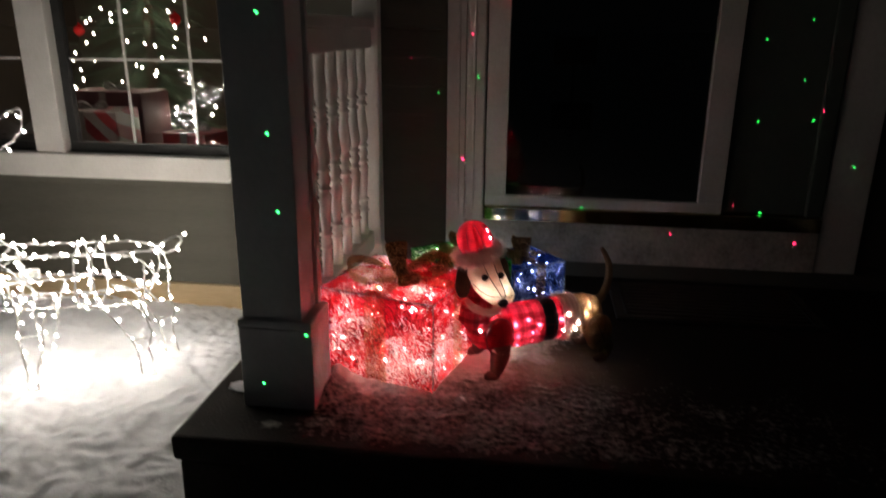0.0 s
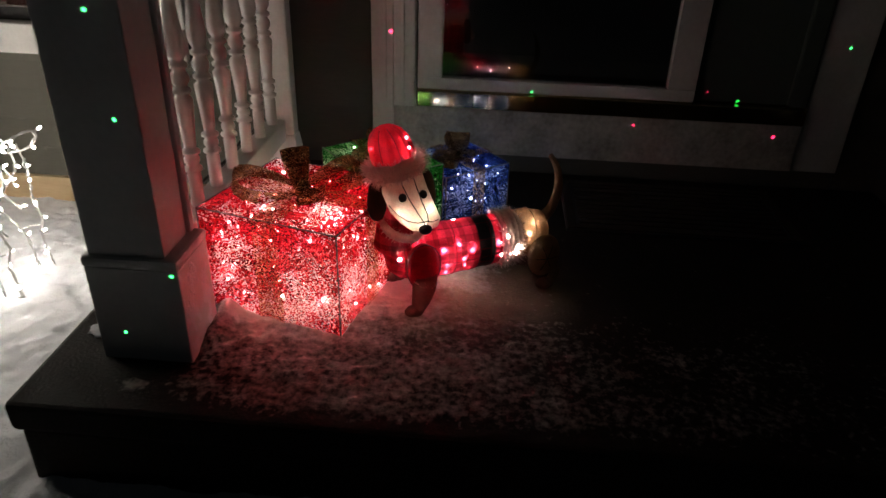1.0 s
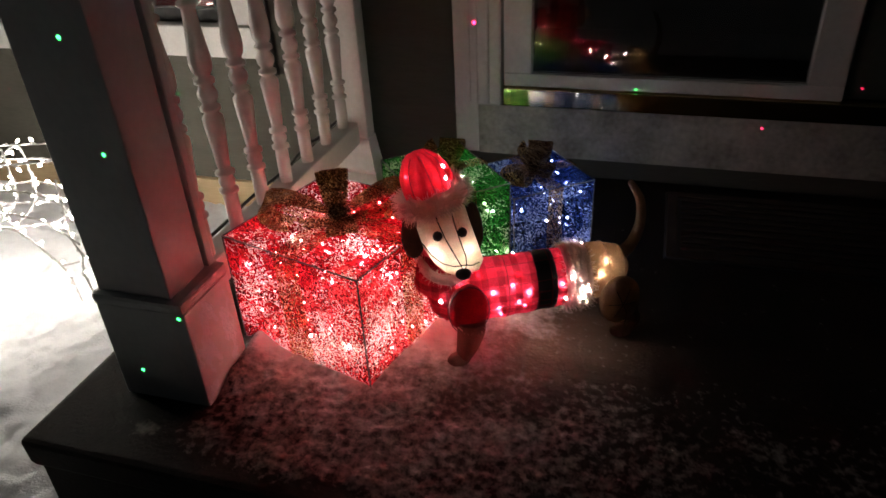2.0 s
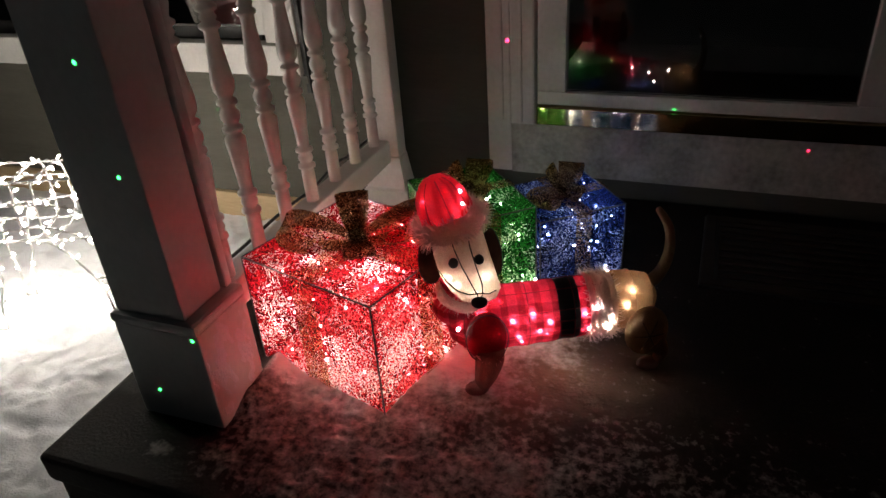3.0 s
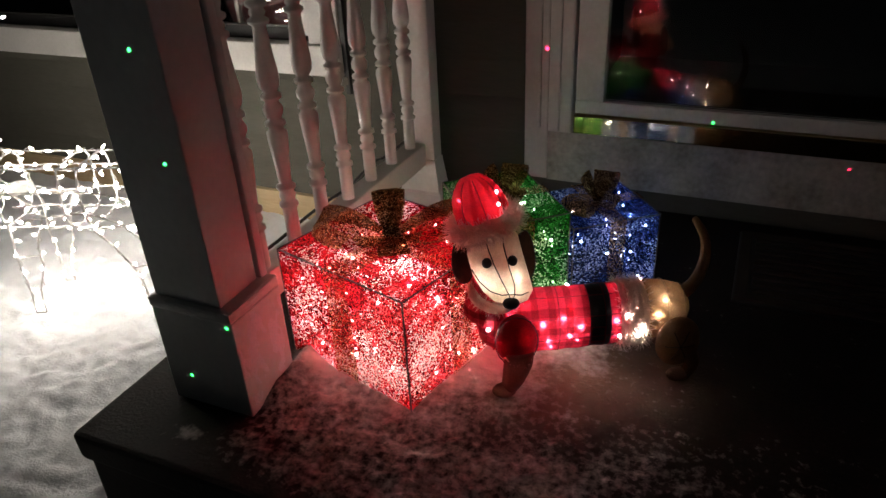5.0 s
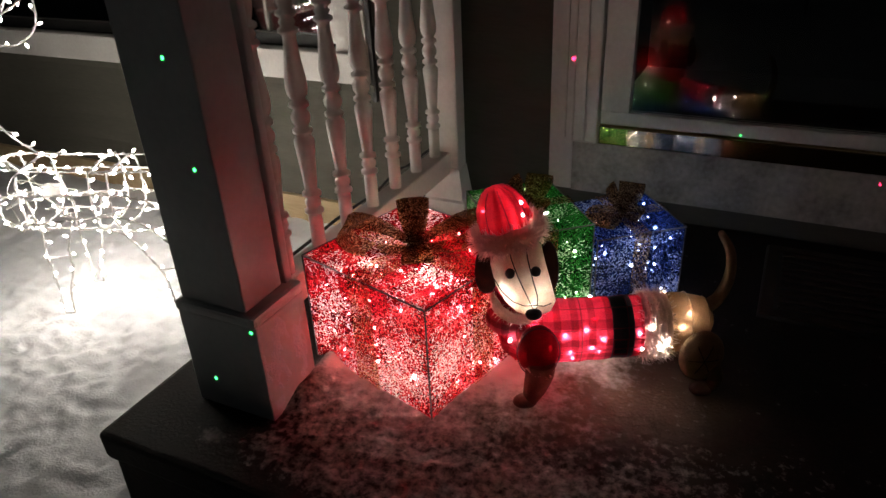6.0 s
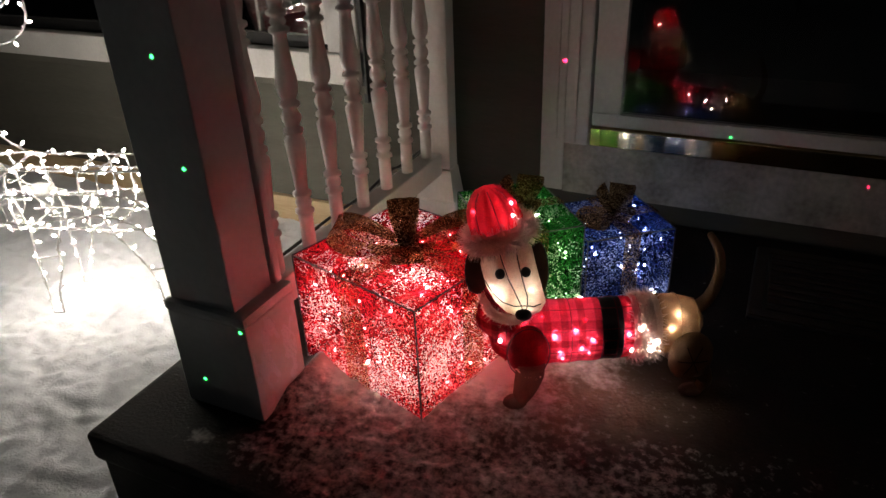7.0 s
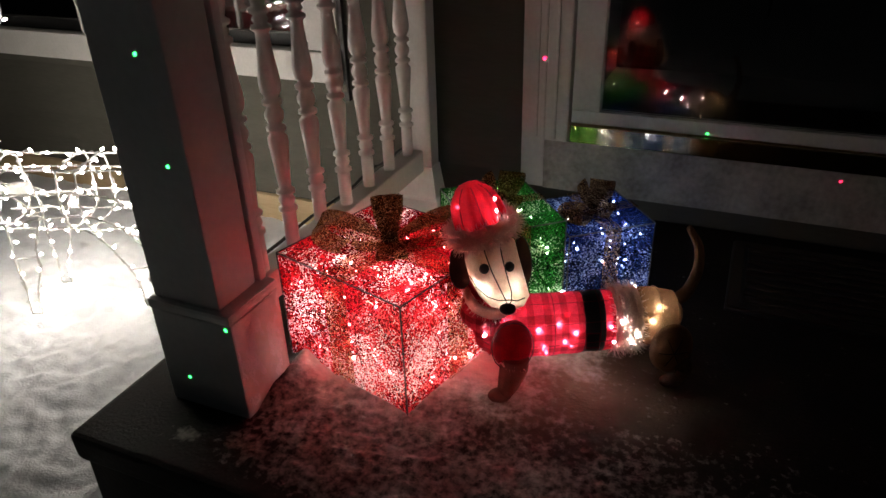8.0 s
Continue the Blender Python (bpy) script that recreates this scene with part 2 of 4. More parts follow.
def add_lathe(bm, profile, sides=16, at=(0, 0, 0)):
    """Turns (radius, height) pairs round the upright axis."""
    rings = []
    for r, h in profile:
        rings.append([bm.verts.new((at[0] + r * math.cos(2 * math.pi * k / sides), at[1] + r * math.sin(2 * math.pi * k / sides), at[2] + h)) for k in range(sides)])
    for a, b in zip(rings, rings[1:]):
        for k in range(sides):
            bm.faces.new((a[k], a[(k + 1) % sides], b[(k + 1) % sides], b[k])).smooth = True
    bm.faces.new(rings[0][::-1])
    bm.faces.new(rings[-1])


def add_ball(bm, place, radii, mat_index=0, detail=(16, 10), turn=None):
    m = Matrix.Translation(place) @ (turn or Matrix()) @ Matrix.Diagonal((*radii, 1))
    u, w = detail
    rows = [[bm.verts.new(m @ Vector((math.sin(math.pi * j / w) * math.cos(2 * math.pi * i / u), math.sin(math.pi * j / w) * math.sin(2 * math.pi * i / u), math.cos(math.pi * j / w)))) for i in range(u)] for j in range(1, w)]
    top, low = bm.verts.new(m @ Vector((0, 0, 1))), bm.verts.new(m @ Vector((0, 0, -1)))
    made = []
    for i in range(u):
        k = (i + 1) % u
        made.append(bm.faces.new((top, rows[0][i], rows[0][k])))
        made.append(bm.faces.new((low, rows[-1][k], rows[-1][i])))
        for a, b in zip(rows, rows[1:]):
            made.append(bm.faces.new((a[i], b[i], b[k], a[k])))
    for f in made:
        f.material_index, f.smooth = mat_index, True


def mesh_of(name, bm, *materials):
    me = bpy.data.meshes.new(name)
    bm.normal_update()
    bm.to_mesh(me)
    bm.free()
    for m in materials:
        me.materials.append(m)
    return me


def root(name, place, label, category, group="", kind="", turn=0.0):
    ob = new(name)
    ob.empty_display_size = 0.05
    ob.matrix_basis = pose(*place, 0, 0, turn)
    return tagged(ob, label, category, group, kind)


def part(name, bm, mat, parent, label="", at=(0, 0, 0)):
    """One mesh under a thing or a part, in its parent's own axes."""
    me = bm if isinstance(bm, bpy.types.Mesh) else mesh_of(name, bm, mat)
    ob = new(name, me)
    ob.parent = parent
    ob.location = at
    if label:
        ob["label"] = label
    return ob


def thing(name, bm, mats, label, category, kind="", group=""):
    return tagged(new(name, mesh_of(name, bm, *mats)), label, category, group, kind)


def boxes_bm(*list_of_boxes, bevel=0.0):
    bm = bmesh.new()
    for a, b in list_of_boxes:
        add_box(bm, a, b, bevel)
    return bm


# ---- the setting ----
WALL = 3.29          # the front of the house wall
GROUND = -0.22

def snow_height(x, y):
    if x < -3.3 or x > 1.65 or y < 0.65 or y > 3.4:
        return GROUND
    n = 0.020 * noise.noise((x * 2.3, y * 2.3, 0.0)) + 0.010 * noise.noise((x * 9, y * 9, 2.0)) + 0.0120 * noise.noise((x * 22, y * 22, 5.0)) + 0.0060 * noise.noise((x * 48, y * 48, 7.0))
    return GROUND + n - 0.02 * max(0.0, min(1.0, (y - 2.6) / 0.7))

def sheet(name, xs, ys, height):
    bm = bmesh.new()
    grid = [[bm.verts.new((x, y, height(x, y))) for x in xs] for y in ys]
    for r0, r1 in zip(grid, grid[1:]):
        for i in range(len(xs) - 1):
            bm.faces.new((r0[i], r0[i + 1], r1[i + 1], r1[i])).smooth = True
    return bm

near_x = [-3.2 + 0.03 * i for i in range(40)] + [-2.0 + 0.0105 * i for i in range(345)]
near_y = [0.7 + 0.03 * i for i in range(7)] + [0.91 + 0.0105 * i for i in range(230)]
xs = [-400, -100, -30, -10, -5] + near_x + [2.0, 3.0, 4, 10, 30, 100, 400]
ys = [-400, -100, -30, -10, -3, -1, 0] + near_y + [3.5, 5, 10, 30, 100, 400]
thing("ground", sheet("ground", xs, ys, snow_height), [SNOW], "trodden white snow lying in front of the house", "snow", "structure")

# porch slab
bm = boxes_bm(((-0.34, 1.82, -0.075), (2.1, WALL, 0.0)), ((-0.328, 1.832, -0.5), (2.1, WALL, -0.076)), bevel=0.012)
for v in bm.verts:
    v.co += Vector((0.006, 0.006, 0.0)) * noise.noise((v.co.x * 3, v.co.y * 3, v.co.z * 20))
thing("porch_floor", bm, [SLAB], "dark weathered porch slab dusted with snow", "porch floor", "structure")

# house wall with a window and a door opening
WX0, WX1, WZ0, WZ1 = -2.9, -0.60, 0.475, 1.95     # window opening
DX0, DX1, DZ0, DZ1 = 0.376, 1.765, 0.251, 2.35    # door opening
bm = boxes_bm(((-6, WALL + 0.012, -0.5), (WX0, WALL + 0.16, 2.8)), ((WX0, WALL + 0.012, -0.5), (WX1, WALL + 0.16, WZ0)), ((WX0, WALL + 0.012, WZ1), (WX1, WALL + 0.16, 2.8)),
              ((WX1, WALL + 0.012, -0.5), (DX0, WALL + 0.16, 2.8)), ((DX0, WALL + 0.012, -0.5), (DX1, WALL + 0.16, DZ0)), ((DX0, WALL + 0.012, DZ1), (DX1, WALL + 0.16, 2.8)), ((DX1, WALL + 0.012, -0.5), (6, WALL + 0.16, 2.8)))
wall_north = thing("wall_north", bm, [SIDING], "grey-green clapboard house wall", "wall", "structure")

def clapboard(length, face=0.118, lap=0.012):
    bm = bmesh.new()
    prof = [(0.0, 0.0), (-lap, 0.002), (-lap, 0.010), (-0.002, face), (0.0, face)]
    ends = [[bm.verts.new((x, y, z)) for y, z in prof] for x in (0, length)]
    for i in range(len(prof)):
        j = (i + 1) % len(prof)
        bm.faces.new((ends[0][i], ends[0][j], ends[1][j], ends[1][i]))
    bm.faces.new(ends[0][::-1]); bm.faces.new(ends[1])
    bmesh.ops.recalc_face_normals(bm, faces=bm.faces)
    return mesh_of("board", bm, SIDING)

strips = {(-5.5, -3.05): clapboard(2.45), (-3.05, -0.45): clapboard(2.60), (-0.45, 0.205): clapboard(0.655), (1.94, 2.1): clapboard(0.16)}
for row in range(24):
    z = -0.14 + 0.118 * row
    for (x0, x1), me in strips.items():
        if x0 == -3.05 and z > 0.24 and z < 2.0:
            continue
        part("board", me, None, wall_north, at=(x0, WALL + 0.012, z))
bm = boxes_bm(((-5.5, WALL - 0.012, -0.42), (-0.2, WALL + 0.012, -0.142)), bevel=0.004)
thing("trim", bm, [TAN], "tan wooden board along the foot of the wall", "trim board", "structure")

bm = boxes_bm(((-0.4, 1.7, 2.55), (2.3, WALL + 0.012, 2.62)))
thing("ceiling", bm, [PAINT], "painted porch ceiling", "ceiling", "structure")
bm = boxes_bm(((2.1, 2.3, -0.5), (2.2, WALL + 0.012, 2.55)))
thing("wall_east", bm, [SIDING], "grey-green side wall of the porch", "wall", "structure")

# window
window = root("window_1", (0, WALL, 0), "white-framed double window with grilles onto a lit room", "window", kind="structure")
part("window_sill", boxes_bm(((-3.05, -0.035, 0.365), (-0.47, 0.03, 0.475)), bevel=0.006), PAINT, window)
part("apron", boxes_bm(((-3.05, -0.014, 0.335), (-0.455, 0.012, 0.364)), bevel=0.003), SIDING, window)
part("casing", boxes_bm(((-0.598, -0.02, 0.477), (-0.47, 0.03, 2.0)), bevel=0.005), PAINT, window)
part("casing", boxes_bm(((-0.640, -0.002, 0.500), (-0.600, 0.05, 1.95)), bevel=0.005), PAINT, window)
# black strip that draws the shadow along the outer edge of the casing
part("shadow_strip", boxes_bm(((-0.468, -0.012, 0.300), (-0.450, 0.012, 2.0)), bevel=0.002), BLACK, window)
part("casing", boxes_bm(((-3.05, -0.02, 0.477), (-2.9, 0.03, 2.0)), bevel=0.005), PAINT, window)
part("mullion", boxes_bm(((-1.715, -0.02, 0.477), (-1.575, 0.05, 1.95)), bevel=0.006), PAINT, window)
part("head_casing", boxes_bm(((-2.9, -0.02, 1.952), (-0.598, 0.03, 2.08)), bevel=0.005), PAINT, window)
for x0, x1 in ((-1.573, -0.642), (-2.898, -1.717)):
    frame_part = part("sash", boxes_bm(((x0, 0.03, 0.477), (x1, 0.07, 0.520)), ((x0, 0.03, 1.90), (x1, 0.07, 1.95)), ((x0, 0.032, 0.520), (x0 + 0.04, 0.068, 1.90)), ((x1 - 0.04, 0.032, 0.520), (x1, 0.068, 1.90)), bevel=0.003), BLACK, window)
    pane = part("pane", boxes_bm(((x0 + 0.04, 0.048, 0.520), (x1 - 0.04, 0.052, 1.90))), GLASS, frame_part)
    pane.visible_shadow = False
    part("pane", boxes_bm(((x0 + 0.04, 0.0630, 0.520), (x1 - 0.04, 0.0665, 1.90))), GLASS, frame_part).visible_shadow = False
    for k in (1, 2):
        x = x0 + (x1 - x0) * k / 3
        part("muntin", boxes_bm(((x - 0.006, 0.053, 0.520), (x + 0.006, 0.061, 1.90)), bevel=0.002), PAINT, window)
    for z in (0.895, 1.27, 1.6):
        part("muntin", boxes_bm(((x0 + 0.04, 0.054, z - 0.006), (x1 - 0.04, 0.062, z + 0.006)), bevel=0.002), PAINT, window)

# room behind the window, and the dark hall behind the door
def room(name, x0, x1, y1, mat, label):
    y0 = WALL + 0.162
    bm = boxes_bm(((x0 - 0.1, y0, -0.2), (x0, y1, 2.6)), ((x1, y0, -0.2), (x1 + 0.1, y1, 2.6)), ((x0 - 0.1, y1, -0.2), (x1 + 0.1, y1 + 0.1, 2.6)),
                  ((x0, y0, 2.5), (x1, y1, 2.6)), ((x0, y0, -0.2), (x1, y1, -0.1)))
    return thing(name, bm, [mat], label, "room", "structure")

room("wall_room", -3.4, -0.30, 6.2, ROOM, "dim brown walls of the room behind the window")
room("wall_hall", 0.1, 2.0, 5.6, UNLIT_HALL, "unlit hall behind the glass door, its darkness put into the wall colour")

# door
door = root("door_1", (0, WALL, 0), "white full-glass storm door, closed, with brass threshold", "door", kind="structure")
part("casing", boxes_bm(((0.21, -0.02, 0.07), (0.29, 0.012, 2.45)), bevel=0.006), DOOR_WHITE, door)
part("casing", boxes_bm(((0.292, -0.035, 0.243), (0.372, 0.012, 2.45)), bevel=0.008), DOOR_WHITE, door)
for x in (0.256, 0.322):
    part("bead", boxes_bm(((x, -0.042 if x > 0.29 else -0.026, 0.25), (x + 0.010, -0.030 if x > 0.29 else -0.016, 2.44)), bevel=0.003), DOOR_WHITE, door)
part("casing", boxes_bm(((1.768, -0.02, 0.07), (1.935, 0.012, 2.45)), bevel=0.006), DOOR_WHITE, door)
part("head_casing", boxes_bm(((0.29, -0.02, 2.352), (1.768, 0.012, 2.45)), bevel=0.006), DOOR_WHITE, door)
part("riser", boxes_bm(((0.292, -0.03, 0.072), (1.766, 0.011, 0.246)), bevel=0.004), RISER, door, "scuffed white board under the threshold")
part("threshold", boxes_bm(((0.379, -0.042, 0.249), (1.764, 0.06, 0.308)), bevel=0.003), BRASS, door, "shiny brass threshold strip")
leaf = part("door_leaf", boxes_bm(((0.379, -0.03, 0.311), (1.368, 0.012, 0.354)), ((0.379, -0.03, 0.354), (0.468, 0.012, 2.3)), ((1.27, -0.03, 0.354), (1.368, 0.012, 2.3)), ((0.468, -0.03, 2.22), (1.27, 0.012, 2.3)), bevel=0.004), DOOR_WHITE, door)
part("pane", boxes_bm(((0.469, -0.010, 0.355), (1.269, -0.004, 2.219))), GLASS, leaf).visible_shadow = False
part("pane", boxes_bm(((0.469, 0.004, 0.355), (1.269, 0.008, 2.219))), GLASS, leaf).visible_shadow = False
part("side_panel", boxes_bm(((1.372, 0.0, 0.311), (1.764, 0.03, 2.34)), bevel=0.004), PANEL, door, "dark green side panel")
part("panel_moulding", boxes_bm(((1.70, -0.03, 0.311), (1.764, -0.001, 2.34)), bevel=0.008), PANEL, door)

# ---- porch post and railing ----
post = root("porch_post", (-0.1, 2.1, 0), "square grey painted porch post on a wider plinth", "post")
part("shaft", boxes_bm(((-0.095, -0.091, 0.272), (0.076, 0.030, 2.55)), bevel=0.004), POST_PAINT, post)
part("corner_strip", boxes_bm(((-0.080, 0.035, 0.272), (0.084, 0.058, 2.55)), bevel=0.005), POST_PAINT, post)
part("plinth", boxes_bm(((-0.106, -0.100, 0.0), (0.104, 0.062, 0.245)), bevel=0.004), POST_PAINT, post)
part("plinth_cap", boxes_bm(((-0.109, -0.104, 0.245), (0.106, 0.065, 0.271)), bevel=0.009), POST_PAINT, post)

railing = root("porch_railing", (-0.1, 2.2, 0), "white porch railing with turned balusters", "railing")
part("bottom_rail", boxes_bm(((-0.032, -0.032, 0.150), (0.032, 0.885, 0.225)), bevel=0.006), PAINT, railing)
part("top_rail", boxes_bm(((-0.035, -0.032, 0.968), (0.035, 0.885, 1.04)), ((-0.05, -0.032, 1.041), (0.05, 0.885, 1.078)), bevel=0.006), PAINT, railing)

bm = bmesh.new()
BAL = [(0.0175, 0.0), (0.0175, 0.088), (0.0142, 0.094), (0.0230, 0.099), (0.0230, 0.106), (0.0142, 0.111), (0.0195, 0.122), (0.0195, 0.130), (0.0142, 0.140), (0.0230, 0.145), (0.0230, 0.152), (0.0142, 0.157),
       (0.0155, 0.170), (0.0190, 0.220), (0.0235, 0.272), (0.0235, 0.285), (0.0142, 0.297), (0.0230, 0.302), (0.0230, 0.310), (0.0142, 0.316), (0.0215, 0.330), (0.0225, 0.342), (0.0142, 0.358), (0.0230, 0.364), (0.0230, 0.372), (0.0142, 0.378),
       (0.0225, 0.392), (0.0248, 0.408), (0.0240, 0.425), (0.0190, 0.465), (0.0155, 0.505), (0.0148, 0.522), (0.0230, 0.528), (0.0230, 0.535), (0.0142, 0.541), (0.0190, 0.549), (0.0142, 0.558), (0.0230, 0.564), (0.0230, 0.571), (0.0142, 0.577),
       (0.0195, 0.600), (0.0220, 0.630), (0.0195, 0.655), (0.0185, 0.660), (0.0185, 0.745)]
add_lathe(bm, BAL, 18)
baluster = mesh_of("baluster", bm, PAINT)
for k in range(7):
    part("baluster", baluster, None, railing, at=(0, 0.044 + 0.132 * k, 0.225))
newel = root("newel_post", (-0.09, 3.15, 0), "white half newel post against the house wall", "post")
part("shaft", boxes_bm(((-0.05, -0.063, 0.166), (0.05, -0.003, 1.25)), bevel=0.005), PAINT, newel)
# unseen board, added to keep the reindeer's light off the siding behind
part("light_block", boxes_bm(((-0.05, -0.001, 0.0), (-0.026, 0.138, 1.25)), bevel=0.003), PAINT, newel)
bm = bmesh.new()
rings = [[bm.verts.new((sx * half, sy, z)) for sx, sy in ((-1, front), (1, front), (1, -0.002), (-1, -0.002))] for half, front, z in ((0.078, -0.092, 0.0), (0.078, -0.092, 0.055), (0.070, -0.084, 0.062), (0.054, -0.067, 0.150), (0.052, -0.065, 0.165))]
for a, b in zip(rings, rings[1:]):
    for k in range(4):
        bm.faces.new((a[k], a[(k + 1) % 4], b[(k + 1) % 4], b[k]))
bm.faces.new(rings[0][::-1])
bm.faces.new(rings[-1])
part("splayed_foot", bm, PAINT, newel)

# black cord that feeds the lights, laid along the rail
bm = bmesh.new()
add_tube(bm, [(-0.142, 2.19, 0.231), (-0.136, 2.34, 0.229), (-0.141, 2.52, 0.230), (-0.134, 2.70, 0.229), (-0.139, 2.80, 0.233), (-0.128, 2.86, 0.246), (-0.136, 2.92, 0.232), (-0.138, 3.07, 0.229)], 0.0045, 8, smooth_steps=6)
thing("power_cord", bm, [BLACK], "black rubber power cord lying along the bottom rail", "cord")

# ---- gift boxes ----
GOLD = glitter("gold_ribbon", (0.03, 0.012, 0.006), (0.20, 0.09, 0.04), (0.75, 0.5, 0.25), scale=700, open_share=0.56, tint=(0.86, 0.72, 0.62))
BOW = glitter("gold_bow", (0.05, 0.024, 0.010), (0.27, 0.14, 0.055), (0.85, 0.58, 0.28), scale=560, open_share=0.28, spark=0.8)


def gift_box(name, corner, turn, w, d, h, cloth, bulb_mat, bulbs, label, seed):
    """Edge w runs along x, edge d along y from the corner on the floor; wire edges, sheer cloth sides, ribbon, bow, bulbs."""
    rnd = random.Random(seed)
    ob = root(name, (*corner, 0.004), label, "gift decoration", "gift boxes on the porch", turn=turn)
    def panel(o, u, v, n):
        o, u, v, n = Vector(o), Vector(u), Vector(v), Vector(n)
        bm = bmesh.new()
        k = 14
        g = [[bm.verts.new(o + u * (i / k) + v * (j / k) + n * (0.006 * math.sin(math.pi * i / k) * math.sin(math.pi * j / k) + 0.0015 * rnd.uniform(-1, 1) * (0 < i < k) * (0 < j < k))) for i in range(k + 1)] for j in range(k + 1)]
        for j in range(k):
            for i in range(k):
                bm.faces.new((g[j][i], g[j][i + 1], g[j + 1][i + 1], g[j + 1][i])).smooth = True
        return bm
    for o, u, v, n in (((0, 0, 0), (w, 0, 0), (0, 0, h), (0, 1, 0)), ((0, d, 0), (w, 0, 0), (0, 0, h), (0, -1, 0)), ((0, 0, 0), (0, d, 0), (0, 0, h), (1, 0, 0)),
                       ((w, 0, 0), (0, d, 0), (0, 0, h), (-1, 0, 0)), ((0, 0, h), (w, 0, 0), (0, d, 0), (0, 0, -1))):
        part("cloth_panel", panel(o, u, v, n), cloth, ob)
    c = [(0, 0), (w, 0), (w, d), (0, d)]
    for i in range(4):
        a, b = c[i], c[(i + 1) % 4]
        for z in (0.002, h):
            bm = bmesh.new(); add_tube(bm, [(*a, z), (*b, z)], 0.0018, 6); part("wire", bm, BLACK_WIRE, ob)
        bm = bmesh.new(); add_tube(bm, [(*a, 0), (*a, h)], 0.0018, 6); part("wire", bm, BLACK_WIRE, ob)
    rw = 0.028 * w / 0.3
    def band(points, side, wide=rw):
        bm = bmesh.new()
        side = Vector(side).normalized() * wide
        prev = None
        for p in points:
            p = Vector(p)
            cur = (bm.verts.new(p - side), bm.verts.new(p), bm.verts.new(p + side))
            if prev:
                bm.faces.new((prev[0], prev[1], cur[1], cur[0])).smooth = True
                bm.faces.new((prev[1], prev[2], cur[2], cur[1])).smooth = True
            prev = cur
        return bm
    e = 0.004
    part("ribbon", band([(w / 2, -e, 0), (w / 2, -e, h + e), (w / 2, d + e, h + e), (w / 2, d + e, 0)], (1, 0, 0)), GOLD, ob, "sheer gold ribbon")
    part("ribbon", band([(-e, d / 2, 0), (-e, d / 2, h + e + 0.001), (w + e, d / 2, h + e + 0.001), (w + e, d / 2, 0)], (0, 1, 0)), GOLD, ob, "sheer gold ribbon")
    mid = Vector((w / 2, d / 2, h + 0.008))
    s = max(0.78, w / 0.36)
    bm = bmesh.new(); add_ball(bm, mid + Vector((0, 0, 0.012)), (0.020 * s, 0.020 * s, 0.014 * s)); bow = part("bow", bm, BOW, ob, "gold glitter bow")
    def loop(ang, reach, tall, end_wide, lift):
        a = math.radians(ang)
        out, side = Vector((math.cos(a), math.sin(a), 0)), Vector((-math.sin(a), math.cos(a), 0))
        bm, prev, n = bmesh.new(), None, 18
        for k in range(n + 1):
            t = 2 * math.pi * k / n
            far = 0.5 - 0.5 * math.cos(t)
            p = mid + out * reach * s * far + Vector((0, 0, s * (lift * far + tall * math.sin(t) * (0.35 + 0.65 * far))))
            wd = s * (0.011 + (end_wide - 0.011) * far ** 0.8)
            bend = 0.004 * s * math.sin(5 * far + ang)
            cur = [bm.verts.new(p + side * wd * q + Vector((0, 0, bend * (1 - q * q) + rnd.uniform(-0.001, 0.001)))) for q in (-1, -0.5, 0, 0.5, 1)]
            if prev:
                for q in range(4):
                    bm.faces.new((prev[q], prev[q + 1], cur[q + 1], cur[q])).smooth = True
            prev = cur
        part("loop", bm, BOW, bow)
    loop(214, 0.160, 0.046, 0.046, 0.036)
    loop(52, 0.160, 0.040, 0.046, 0.032)
    loop(135, 0.050, 0.022, 0.036, 0.085)
    loop(316, 0.070, 0.024, 0.034, 0.006)
    bm = bmesh.new(); add_ball(bm, (0, 0, 0), (0.0029, 0.0029, 0.0029), detail=(6, 4)); bulb = mesh_of("bulb", bm, bulb_mat)
    spots = []
    for k in range(bulbs):
        f = k % 5
        u, v = rnd.uniform(0.08, 0.92), rnd.uniform(0.08, 0.92)
        i = rnd.uniform(0.018, 0.055) if k % 3 == 0 else rnd.uniform(0.010, 0.016) if k % 3 == 1 else rnd.uniform(0.0035, 0.0065)
        i = rnd.uniform(0.002, 0.007) if f == 4 else i
        spots.append(((u * w, i, v * h), (w - i, u * d, v * h), (u * w, v * d, h - i), (i, u * d, v * h), (u * w, d - i, v * h))[f])
    for p in spots:
        part("bulb", bulb, None, ob, at=p)
    return ob

RED = glitter("red_glitter", (0.030, 0.0005, 0.001), (0.40, 0.005, 0.014), (1.0, 0.86, 0.85), open_share=0.20, tint=(0.85, 0.14, 0.14))
GREEN = glitter("green_glitter", (0.002, 0.014, 0.003), (0.018, 0.160, 0.022), (0.80, 1.0, 0.68), open_share=0.20, tint=(0.35, 0.80, 0.35))
BLUE = glitter("blue_glitter", (0.001, 0.003, 0.012), (0.007, 0.020, 0.105), (0.42, 0.50, 0.82), open_share=0.20, tint=(0.40, 0.50, 0.90))
red_box = gift_box("gift_box", (-0.043, 2.235), -15.8, 0.38, 0.355, 0.283, RED, BULB, 62, "large red glitter gift box lit from inside with gold bow", 3)
green_box = gift_box("gift_box", (0.346, 2.497), 40.5, 0.235, 0.30, 0.265, GREEN, GREEN_BULB, 36, "green glitter gift box lit from inside with gold bow", 5)
blue_box = gift_box("gift_box", (0.535, 2.652), 39, 0.24, 0.23, 0.220, BLUE, COOL_BULB, 30, "small blue glitter gift box lit from inside with gold bow", 8)

